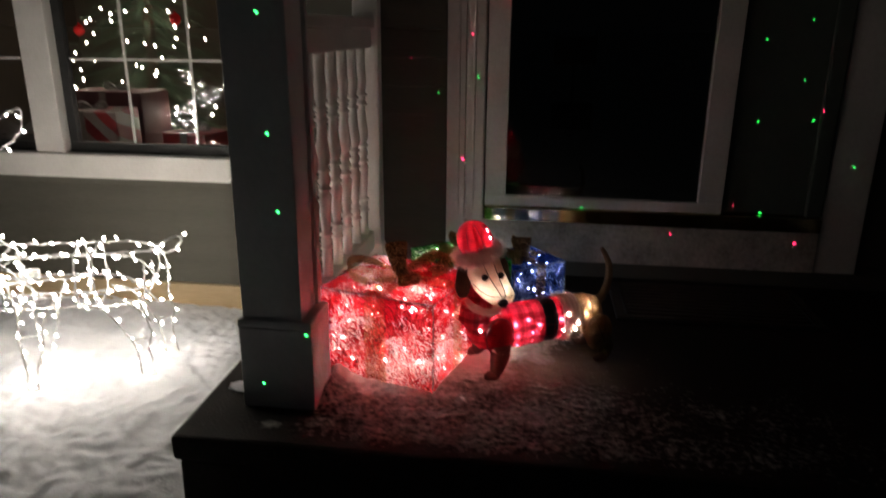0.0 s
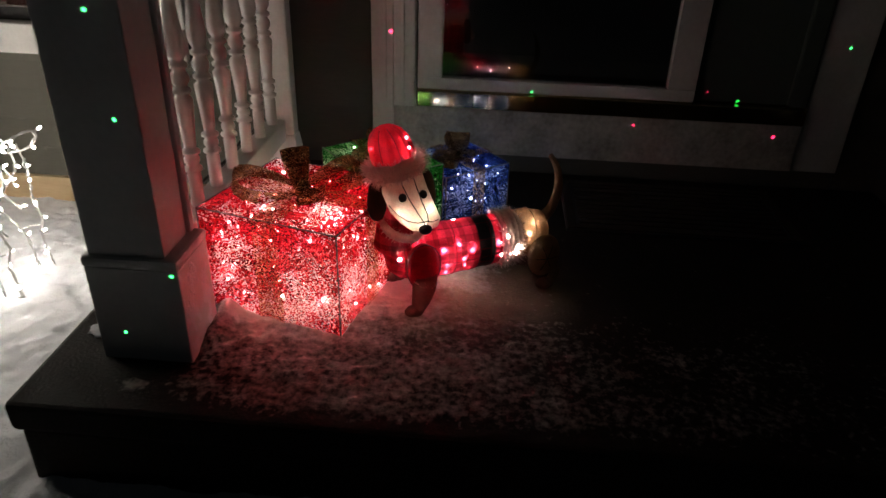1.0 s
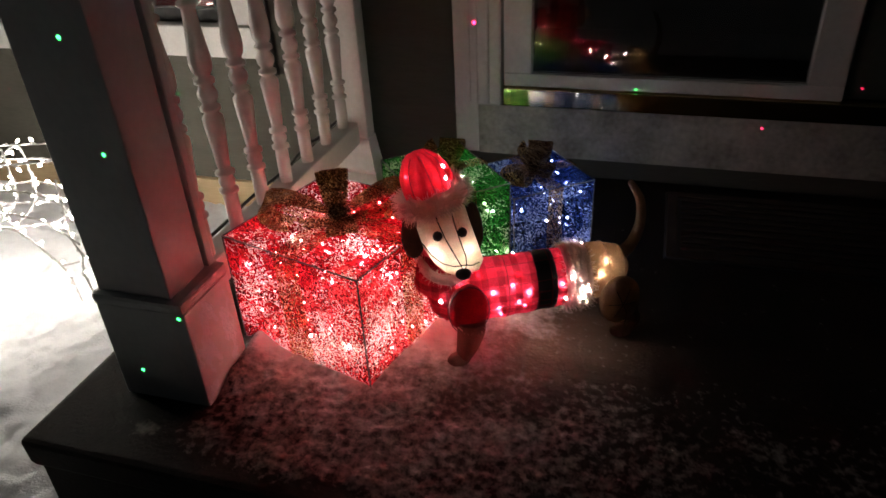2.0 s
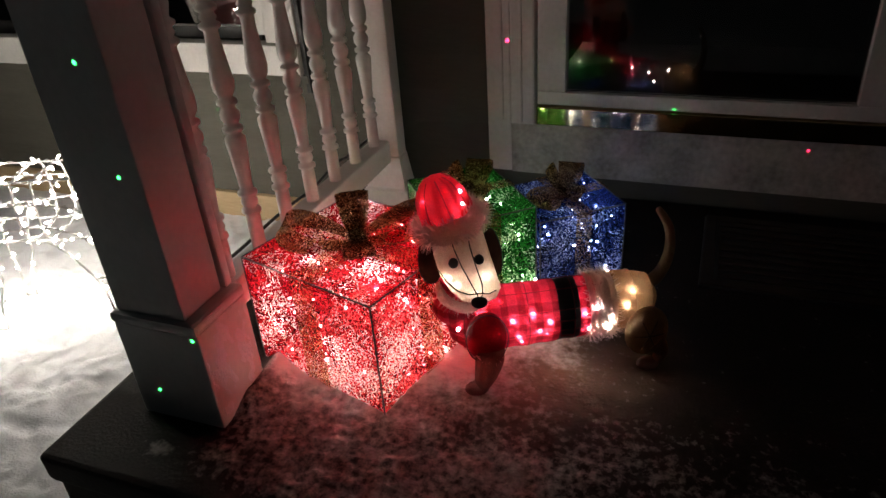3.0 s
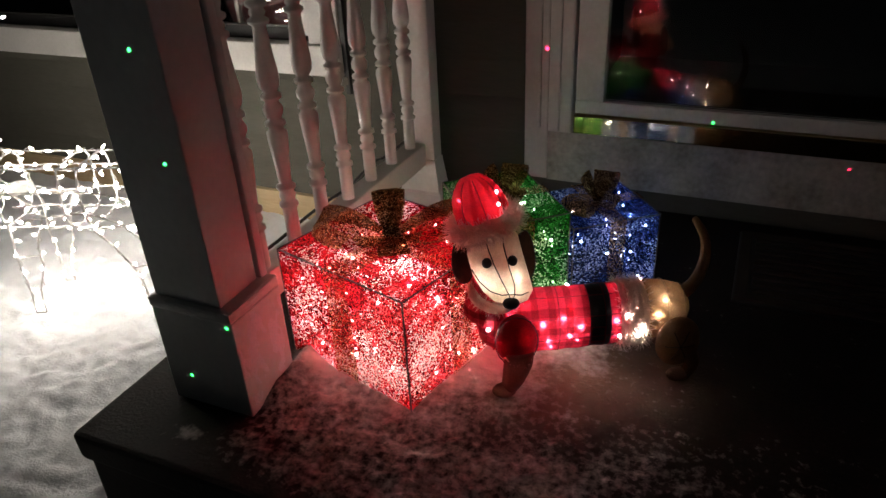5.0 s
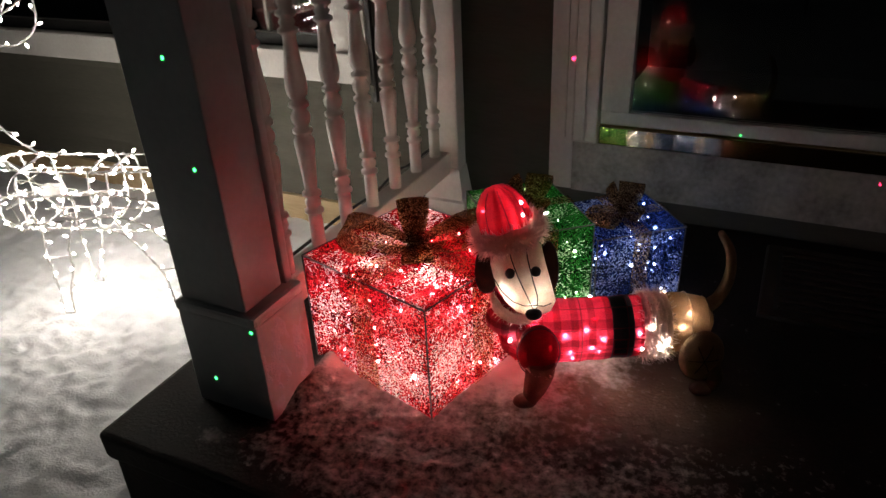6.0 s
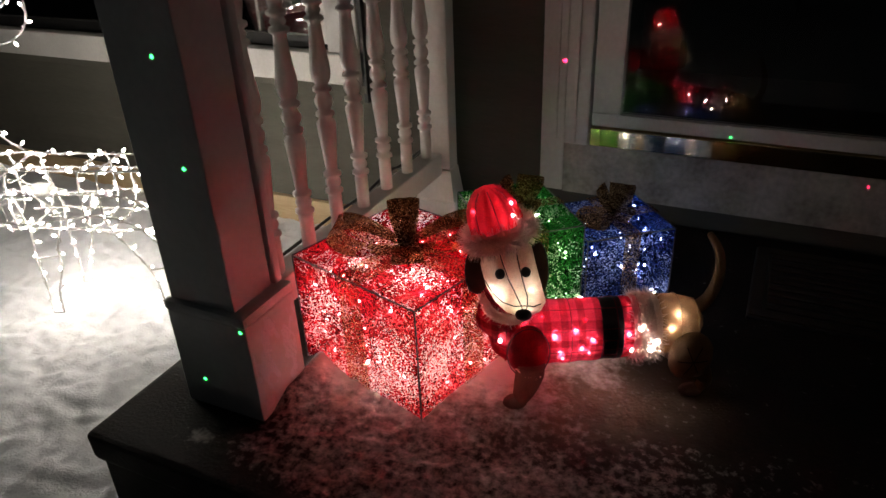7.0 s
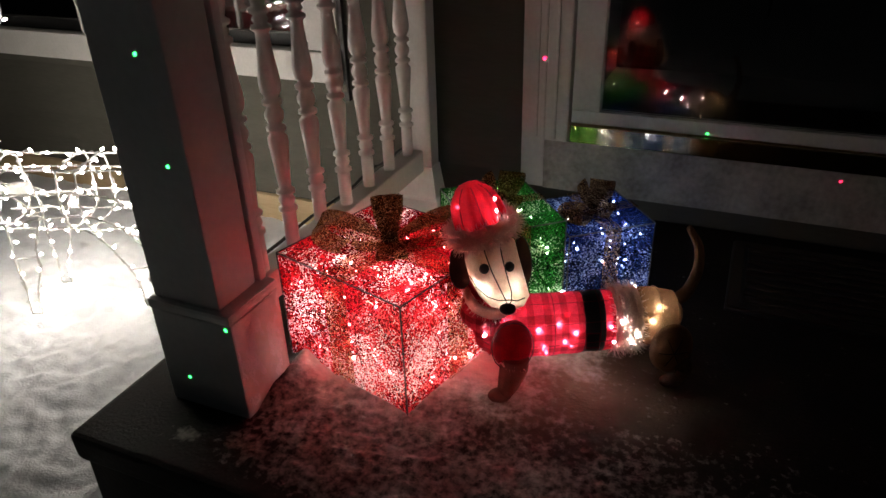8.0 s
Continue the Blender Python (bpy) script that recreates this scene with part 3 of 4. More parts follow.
# ---- snow on the porch ----
def step(a, b, v):
    t = max(0.0, min(1.0, (v - a) / (b - a)))
    return t * t * (3 - 2 * t)

def snow_cover(x, y):
    """0 for bare slab, 1 for closed snow: a drift by the post and the large box, crust along the edge; also the painted
    pool of light under the figure.
    """
    wave = 0.05 * noise.noise((x * 7, y * 7, 2.0)) + 0.02 * noise.noise((x * 26, y * 26, 2.0))
    drift = step(-0.03, 0.04, x) * (1 - step(0.26, 0.66, x - 0.5 * (y - 2.2) + 2 * wave)) * step(2.03, 2.24, y - 0.08 * step(0.25, 0.60, x) + wave) * (1 - step(2.55, 2.85, y))
    crust = step(-0.10, 0.12, x + 0.06 * noise.noise((x * 9, y * 9, 1.0))) * step(1.83, 1.90, y + 0.5 * wave) * (1 - 0.45 * step(0.4, 1.2, x)) * (1 - step(1.3, 1.85, x)) * (1 - step(2.10, 2.40, y + 0.08 * noise.noise((x * 4, y * 4, 6.0))))
    # soft oval below the dog figure, where its light is painted on the slab
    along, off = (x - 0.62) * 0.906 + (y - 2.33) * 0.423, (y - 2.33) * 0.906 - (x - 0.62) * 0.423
    dog_glow = math.exp(-(along / 0.25) ** 2 - ((off - 0.02) / 0.135) ** 2)
    return drift, crust, dog_glow, wave


def porch_snow(x, y):
    drift, crust, dog_glow, wave = snow_cover(x, y)
    rise = 0.028 * math.exp(-((x - 0.010) / 0.034) ** 2) * step(2.02, 2.10, y) * (1 - step(2.26, 2.5, y))
    lumps = 0.0045 * noise.noise((x * 42, y * 60, 0.3)) + 0.0030 * noise.noise((x * 110, y * 130, 4.0))
    return 0.0015 + max(0.0, crust * (0.0035 + lumps)) + drift * (0.012 + 4 * 0.016 * wave + 0.3 * lumps) + rise


sx = [-0.16 + 0.0055 * i for i in range(350)]
sy = [1.834 + 0.0055 * i for i in range(165)] + [2.76 + 0.03 * i for i in range(17)]
snow_sheet = thing("porch_snow", sheet("porch_snow", sx, sy, porch_snow), [PORCH_SNOW], "patchy crusted snow blown over the dark porch floor", "snow", "stuff")
values, dog_glows = [], []
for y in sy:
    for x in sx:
        drift, crust, dog_glow, wave = snow_cover(x, y)
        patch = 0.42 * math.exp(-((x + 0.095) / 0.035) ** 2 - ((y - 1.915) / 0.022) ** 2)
        values.append(max(patch, 0.64 * drift, 0.22 * crust + 0.35 * drift, 0.08 * dog_glow))
        dog_glows.append(0.62 * dog_glow)
for layer, numbers in (("cover", values), ("dog_glow", dog_glows)):
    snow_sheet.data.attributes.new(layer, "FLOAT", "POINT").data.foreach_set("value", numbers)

def frost(y, z):
    streak = noise.noise((y * 26, z * 11, 3.0)) + 0.5 * noise.noise((y * 70 + z * 20, z * 32, 8.0))
    return 0.0022 * streak + 0.0004 - 0.006 * step(0.20, 0.26, z) * step(-1.0, 1.0, -streak)

bm = bmesh.new()
grid = [[bm.verts.new((0.0035 + frost(2.006 + 0.003 * i, 0.02 + 0.0035 * j), 2.006 + 0.003 * i, 0.02 + 0.0035 * j)) for i in range(51)] for j in range(64)]
for r0, r1 in zip(grid, grid[1:]):
    for k in range(50):
        bm.faces.new((r0[k], r0[k + 1], r1[k + 1], r1[k])).smooth = True
thing("frozen_snow", bm, [SNOW], "thin frozen snow stuck in streaks to the post plinth", "snow", "stuff")

MAT = surface("mat_bristle", (0.018, 0.013, 0.010), (0.06, 0.042, 0.03), rough=0.95, coarse=14, fine=260, bump=0.9, depth=0.005)
doormat = root("doormat", (1.30, 3.0, 0.0), "dark bristle doormat with raised bars lying before the door", "doormat")
part("backing", boxes_bm(((-0.38, -0.20, 0.0), (0.38, 0.20, 0.010)), bevel=0.004), BLACK, doormat)
part("border", boxes_bm(((-0.375, -0.195, 0.010), (0.375, -0.165, 0.016)), ((-0.375, 0.165, 0.010), (0.375, 0.195, 0.016)), ((-0.375, -0.165, 0.010), (-0.345, 0.165, 0.016)), ((0.345, -0.165, 0.010), (0.375, 0.165, 0.016)), bevel=0.002), MAT, doormat)
for k in range(9):
    part("bristle_bar", boxes_bm(((-0.335, -0.154 + 0.036 * k, 0.010), (0.335, -0.134 + 0.036 * k, 0.017)), bevel=0.003), MAT, doormat)

# ---- light-up dachshund figure ----
DOG_RED = sheer("dog_red_plaid", (0.30, 0.012, 0.030), (0.80, 0.050, 0.11), plaid=True, gap=0.2)
DOG_RUMP = sheer("dog_rump_tan", (0.11, 0.06, 0.028), (0.30, 0.18, 0.09))
DOG_THIGH = sheer("dog_thigh_brown", (0.17, 0.10, 0.06), (0.38, 0.25, 0.155), through_share=0.5, gap=0.2)
DOG_DARK_RED = sheer("dog_sleeve_red", (0.06, 0.002, 0.006), (0.21, 0.008, 0.018), through_share=0.4)
DOG_TAN = sheer("dog_tan", (0.54, 0.40, 0.26), (0.94, 0.84, 0.69))
DOG_BROWN = sheer("dog_brown", (0.035, 0.012, 0.008), (0.11, 0.045, 0.025), through_share=0.4, gap=0.05)
DOG_LEG = sheer("dog_leg_brown", (0.26, 0.16, 0.13), (0.52, 0.36, 0.31), through_share=0.5, gap=0.62)
DOG_FUR = sheer("white_fur", (0.56, 0.43, 0.39), (0.90, 0.79, 0.74), weave=500.0, through_share=0.6, gap=0.2)
DOG_HAT = sheer("hat_red", (0.22, 0.004, 0.010), (0.66, 0.016, 0.036))
DOG_WHITE = sheer("sheer_white", (0.60, 0.52, 0.45), (0.90, 0.84, 0.78), gap=0.2)
BLACK_FELT = surface("black_felt", (0.008, 0.007, 0.007), (0.02, 0.018, 0.018), rough=0.7, coarse=30, fine=300)
DOG_MATS = [DOG_RED, DOG_DARK_RED, DOG_TAN, DOG_BROWN, DOG_FUR, DOG_HAT, BLACK_FELT, DOG_BULB, DOG_WHITE, DOG_LEG, DOG_RUMP, DOG_THIGH]
DRED, DSLEEVE, DTAN, DBROWN, DFUR, DHAT, DBLACK, DBULB, DWHITE, DLEG, DRUMP, DTHIGH = range(12)

DOG_AT = pose(0.448, 2.335, 0.0, 0, 0, 25.5)
TO_DOG = DOG_AT.inverted()

def in_dog(x, y, z):
    return TO_DOG @ Vector((x, y, z))

def fur_ring(bm, rnd, centre, axis, ring, thick, count, length, mat_index):
    """Tufts of short fur round a ring."""
    axis = Vector(axis).normalized()
    u = axis.orthogonal().normalized()
    w = axis.cross(u)
    centre = Vector(centre)
    pts = [centre + (u * math.cos(a) + w * math.sin(a)) * ring for a in [2 * math.pi * k / 26 for k in range(26)]]
    add_tube(bm, [p + Vector([rnd.uniform(-1, 1) * thick * 0.12 for _ in range(3)]) for p in pts], thick, 9, closed=True, mat_index=mat_index)
    for _ in range(count):
        a, b = rnd.uniform(0, 2 * math.pi), rnd.uniform(0, 2 * math.pi)
        out = u * math.cos(a) + w * math.sin(a)
        d = (out * math.cos(b) + axis * math.sin(b) + Vector([rnd.uniform(-0.5, 0.5) for _ in range(3)])).normalized()
        p = centre + out * ring + d * thick * 0.9
        s = d.orthogonal().normalized() * 0.0011
        tip = p + d * length * rnd.uniform(0.5, 1.2)
        f = bm.faces.new((bm.verts.new(p - s), bm.verts.new(p + s), bm.verts.new(tip)))
        f.material_index = mat_index

def light_up_dog():
    rnd = random.Random(11)
    bm = bmesh.new()
    # body: one sheer tube from the chest to the rump
    stations = [(-0.055, 0.020, 0.150), (-0.045, 0.046, 0.145), (-0.015, 0.063, 0.138), (0.04, 0.068, 0.132), (0.14, 0.066, 0.132), (0.25, 0.064, 0.136), (0.33, 0.063, 0.140), (0.40, 0.060, 0.144), (0.445, 0.047, 0.146), (0.465, 0.018, 0.146)]
    sides, rings, fine = 20, [], []
    for (x0, r0, z0), (x1, r1, z1) in zip(stations, stations[1:]):
        k = max(1, int((x1 - x0) / 0.012))
        fine += [(x0 + (x1 - x0) * i / k, r0 + (r1 - r0) * i / k, z0 + (z1 - z0) * i / k) for i in range(k)]
    fine.append(stations[-1])
    for x, r, z in fine:
        r *= 1 + 0.015 * math.sin(x * 105)
        rings.append([bm.verts.new((x, r * math.sin(2 * math.pi * k / sides), z + 1.04 * r * math.cos(2 * math.pi * k / sides))) for k in range(sides)])
    for (x, _, _), a, b in zip(fine, rings, rings[1:]):
        mi = DRED if x < 0.205 else DBLACK if x < 0.258 else DRED if x < 0.297 else DWHITE if x < 0.340 else DRUMP
        for k in range(sides):
            f = bm.faces.new((a[k], a[(k + 1) % sides], b[(k + 1) % sides], b[k]))
            f.material_index, f.smooth = mi, True
    bm.faces.new(rings[0]).material_index = DRED
    bm.faces.new(rings[-1][::-1]).material_index = DRUMP
    # wire hoops and long seams under the cloth
    for x, r, z in [s for s in stations[2:-1]]:
        add_tube(bm, [(x, (r + 0.001) * math.sin(t), z + 1.05 * r * math.cos(t)) for t in [2 * math.pi * k / 24 for k in range(24)]], 0.0011, 5, closed=True, mat_index=DSLEEVE if x < 0.3 else DTHIGH)
    for a in (-60, -100, 20, 75, -20):
        t = math.radians(a)
        add_tube(bm, [(x, (r + 0.001) * math.sin(t), z + 1.05 * r * math.cos(t)) for x, r, z in stations[1:-3]], 0.0008, 5, mat_index=DSLEEVE)
    # buckle
    for s in (-1, 1):
        add_tube(bm, [(0.232 + 0.016 * dx, s * 0.0655 * math.sin(1.75), 0.128 + 0.018 * dz) for dx, dz in ((-1, -1), (1, -1), (1, 1), (-1, 1))], 0.002, 5, closed=True, mat_index=DSLEEVE)
    # white fur hem behind the coat and at the neck
    for x in (0.296, 0.314, 0.332, 0.346):
        fur_ring(bm, rnd, (x, 0, 0.139), (1, 0, 0), 0.062, 0.008, 620, 0.019, DFUR)
    # legs: front with sleeves, hind with round thighs
    for s in (-1, 1):
        top = Vector((0.035, s * 0.064, 0.128))
        add_ball(bm, top, (0.050, 0.024, 0.060), DSLEEVE)
        add_tube(bm, [(0.042, s * 0.066, 0.10), (0.040, s * 0.070, 0.075), (0.028, s * 0.080, 0.045), (0.014, s * 0.088, 0.018)], [0.036, 0.035, 0.028, 0.017], 12, mat_index=DLEG, smooth_steps=4)
        add_ball(bm, (0.004, s * 0.089, 0.016), (0.030, 0.018, 0.016), DLEG)
        add_tube(bm, [(0.036 + 0.0505 * math.cos(t), s * 0.075, 0.128 + 0.0605 * math.sin(t)) for t in [2 * math.pi * k / 20 for k in range(20)]], 0.0012, 5, closed=True, mat_index=DBLACK)
        fur_ring(bm, rnd, (0.040, s * 0.066, 0.088), (0.15, 0, 1), 0.030, 0.005, 160, 0.010, DFUR)
        add_ball(bm, (0.425, s * 0.066, 0.100), (0.054, 0.022, 0.060), DTHIGH)
        for a in (0, 60, 120):
            t = math.radians(a)
            add_tube(bm, [(0.425 + 0.054 * math.cos(t) * k, s * (0.066 + 0.0225 * math.sqrt(max(0, 1 - k * k))), 0.100 + 0.060 * math.sin(t) * k) for k in (-1, -0.6, -0.2, 0.2, 0.6, 1)], 0.0011, 5, mat_index=DBLACK)
        add_tube(bm, [(0.445, s * 0.067, 0.075), (0.468, s * 0.067, 0.045), (0.455, s * 0.067, 0.018)], [0.026, 0.017, 0.012], 10, mat_index=DTHIGH, smooth_steps=4)
        add_ball(bm, (0.437, s * 0.067, 0.015), (0.030, 0.017, 0.015), DLEG)
    # tail
    add_tube(bm, [(0.445, 0, 0.175), (0.475, 0, 0.200), (0.492, 0, 0.250), (0.485, 0, 0.305), (0.455, 0, 0.350)], [0.016, 0.014, 0.013, 0.011, 0.007], 10, mat_index=DTHIGH, smooth_steps=5)
    for v in bm.verts:
        v.co.x *= 0.9
        v.co.z *= 1.05
    # neck with its fur collar
    neck = [in_dog(0.430, 2.335, 0.170), in_dog(0.440, 2.325, 0.23), in_dog(0.455, 2.315, 0.30), in_dog(0.465, 2.308, 0.345)]
    add_tube(bm, neck, [0.060, 0.054, 0.046, 0.040], 16, mat_index=DRED, smooth_steps=4)
    fur_ring(bm, rnd, in_dog(0.452, 2.300, 0.235), in_dog(0.47, 2.30, 0.33) - in_dog(0.445, 2.31, 0.235), 0.046, 0.011, 420, 0.012, DFUR)
    # head: a long muzzle that hangs towards the yard
    front = Vector((0.36, -0.93, 0.0)).normalized()
    across = Vector((0.93, 0.36, 0.0)).normalized()
    spine = [(0.446, 2.316, 0.392), (0.450, 2.304, 0.375), (0.459, 2.288, 0.340), (0.480, 2.264, 0.308), (0.502, 2.243, 0.288), (0.512, 2.230, 0.276), (0.516, 2.224, 0.272)]
    wide = [0.022, 0.049, 0.056, 0.056, 0.050, 0.035, 0.012]
    deep = [0.020, 0.042, 0.044, 0.036, 0.026, 0.020, 0.008]
    rows = []
    for i, p in enumerate(spine):
        p = Vector(p)
        along = (Vector(spine[min(i + 1, 6)]) - Vector(spine[max(i - 1, 0)])).normalized()
        nrm = across.cross(along).normalized()
        rows.append([bm.verts.new(TO_DOG @ (p + across * wide[i] * math.cos(t) + nrm * deep[i] * math.sin(t))) for t in [2 * math.pi * k / 18 for k in range(18)]])
    for a, b in zip(rows, rows[1:]):
        for k in range(18):
            f = bm.faces.new((a[k], a[(k + 1) % 18], b[(k + 1) % 18], b[k]))
            f.material_index, f.smooth = DTAN, True
    bm.faces.new(rows[-1]).material_index = DTAN
    # seams of the face: two lines from the brow to the nose, and the mouth
    def face_point(u, side, lift=0.0015):
        """u from the brow (0) to the nose (1); side from -1 to 1 over the face."""
        i = min(int(u * 5) + 1, 5)
        t = u * 5 + 1 - i
        c = Vector(spine[i]).lerp(Vector(spine[i + 1]), t)
        along = (Vector(spine[i + 1]) - Vector(spine[i])).normalized()
        nrm = across.cross(along).normalized()
        if nrm.dot(front) < 0:
            nrm = -nrm
        wd, dp = wide[i] * (1 - t) + wide[i + 1] * t, deep[i] * (1 - t) + deep[i + 1] * t
        return TO_DOG @ (c + across * (wd + lift) * side + nrm * (dp + lift) * math.sqrt(max(0.0, 1 - side * side)))
    add_tube(bm, [face_point(u, -0.30 + 0.25 * u) for u in (0.0, 0.2, 0.4, 0.6, 0.8, 0.93)], 0.0013, 5, mat_index=DBLACK)
    add_tube(bm, [face_point(u, 0.34 - 0.15 * u) for u in (0.0, 0.2, 0.4, 0.6, 0.8, 0.93)], 0.0013, 5, mat_index=DBLACK)
    add_tube(bm, [face_point(u, s) for u, s in ((0.36, -0.97), (0.52, -0.93), (0.68, -0.80), (0.78, -0.45), (0.80, 0.1), (0.78, 0.55), (0.70, 0.85))], 0.0013, 5, mat_index=DBLACK)
    add_ball(bm, in_dog(0.517, 2.219, 0.275), (0.0165, 0.0125, 0.0125), DBLACK)
    for side, u in ((-0.42, 0.33), (0.50, 0.31)):
        add_ball(bm, face_point(u, side, 0.0), (0.0102, 0.0102, 0.0108), DBLACK, (12, 8))
    # ears: flat hanging leaves on wire
    for s, tilt in ((-1, 0.10), (1, -0.10)):
        base = Vector((0.448, 2.310, 0.380)) + across * 0.050 * s
        pts = []
        for k in range(22):
            t = 2 * math.pi * k / 22
            pts.append(base + across * s * (0.013 + 0.022 * math.cos(t) * (1 - 0.25 * math.sin(t))) + Vector((0, 0, -0.060 + 0.062 * math.sin(t))) + front * (0.006 + 0.010 * math.cos(t) * s * tilt))
        top = [bm.verts.new(TO_DOG @ (p + front * 0.0)) for p in pts]
        mid = bm.verts.new(TO_DOG @ (base + across * s * 0.020 + Vector((0, 0, -0.062)) + front * 0.016))
        back = bm.verts.new(TO_DOG @ (base + across * s * 0.018 + Vector((0, 0, -0.062)) - front * 0.010))
        for k in range(22):
            for c in (mid, back):
                f = bm.faces.new((top[k], top[(k + 1) % 22], c))
                f.material_index, f.smooth = DBROWN, True
        add_tube(bm, [TO_DOG @ p for p in pts], 0.0014, 5, closed=True, mat_index=DBLACK)
    # hat: ribbed dome with a fur brim, tipped over one ear
    brim = Vector((0.434, 2.302, 0.400))
    tip = Vector((-0.30, -0.05, 1)).normalized()
    hu = (across - tip * across.dot(tip)).normalized()
    hw = tip.cross(hu)
    dome = [(0.052, 0.0), (0.053, 0.022), (0.051, 0.045), (0.046, 0.066), (0.036, 0.085), (0.021, 0.098), (0.006, 0.103)]
    rows = []
    for r, h in dome:
        rows.append([bm.verts.new(TO_DOG @ (brim + tip * h + (hu * math.cos(t) + hw * math.sin(t)) * r * (1 + 0.075 * math.cos(7 * t + 9 * h) + 0.03 * math.sin(16 * t - 30 * h)))) for t in [2 * math.pi * k / 72 for k in range(72)]])
    for a, b in zip(rows, rows[1:]):
        for k in range(72):
            f = bm.faces.new((a[k], a[(k + 1) % 72], b[(k + 1) % 72], b[k]))
            f.material_index, f.smooth = DHAT, True
    bm.faces.new(rows[-1]).material_index = DHAT
    for k in range(7):
        t = (math.pi * (2 * k + 1)) / 7
        add_tube(bm, [TO_DOG @ (brim + tip * h + (hu * math.cos(t) + hw * math.sin(t)) * (r * 0.955 + 0.0006)) for r, h in dome[:-1]], 0.0010, 5, mat_index=DSLEEVE)
    fur_ring(bm, rnd, TO_DOG @ brim, (TO_DOG.to_3x3() @ tip), 0.054, 0.022, 2600, 0.019, DFUR)
    # bulbs: under the skin of body, head and hat
    def bulb(p, r=0.0036):
        add_ball(bm, p, (r, r, r), DBULB, (6, 4))
    for x, a in ((-0.03, -75), (0.0, -110), (0.03, -50), (0.065, -95), (0.10, -70), (0.115, -112), (0.15, -60), (0.165, -100), (0.19, -80), (0.275, -70), (0.285, -108), (0.325, -100), (0.335, -85), (0.395, -35), (0.375, -62), (0.06, 40), (0.14, 90), (0.27, 60), (0.38, 100), (0.02, 70), (0.09, 100), (0.18, 50), (0.20, 110), (0.31, 80), (0.36, 40), (0.30, -60), (0.05, 172), (0.13, -168), (0.20, 176)):
        t = math.radians(a)
        out = 0.073 if abs(a) > 150 or (0.29 < x < 0.345 and a < 0) else 0.061 if a < 0 else 0.070
        bulb((0.9 * x, out * math.sin(t), 0.143 + out * math.cos(t)))
    for u, s in ((0.46, -0.93), (0.56, -0.80), (0.50, 0.62), (0.72, 0.0)):
        bulb(face_point(u, s, -0.012), 0.0021)
    for a, r, h in ((-20, 0.044, 0.060), (-38, 0.049, 0.040), (150, 0.045, 0.05), (80, 0.056, 0.045)):
        t = math.radians(a)
        bulb(TO_DOG @ (brim + tip * h + (hu * math.cos(t) + hw * math.sin(t)) * r))
    ob = thing("dog_figure", bm, DOG_MATS, "light-up dachshund figure in red plaid coat and fur-trimmed hat", "light figure")
    ob.matrix_basis = DOG_AT
    return ob

light_up_dog()

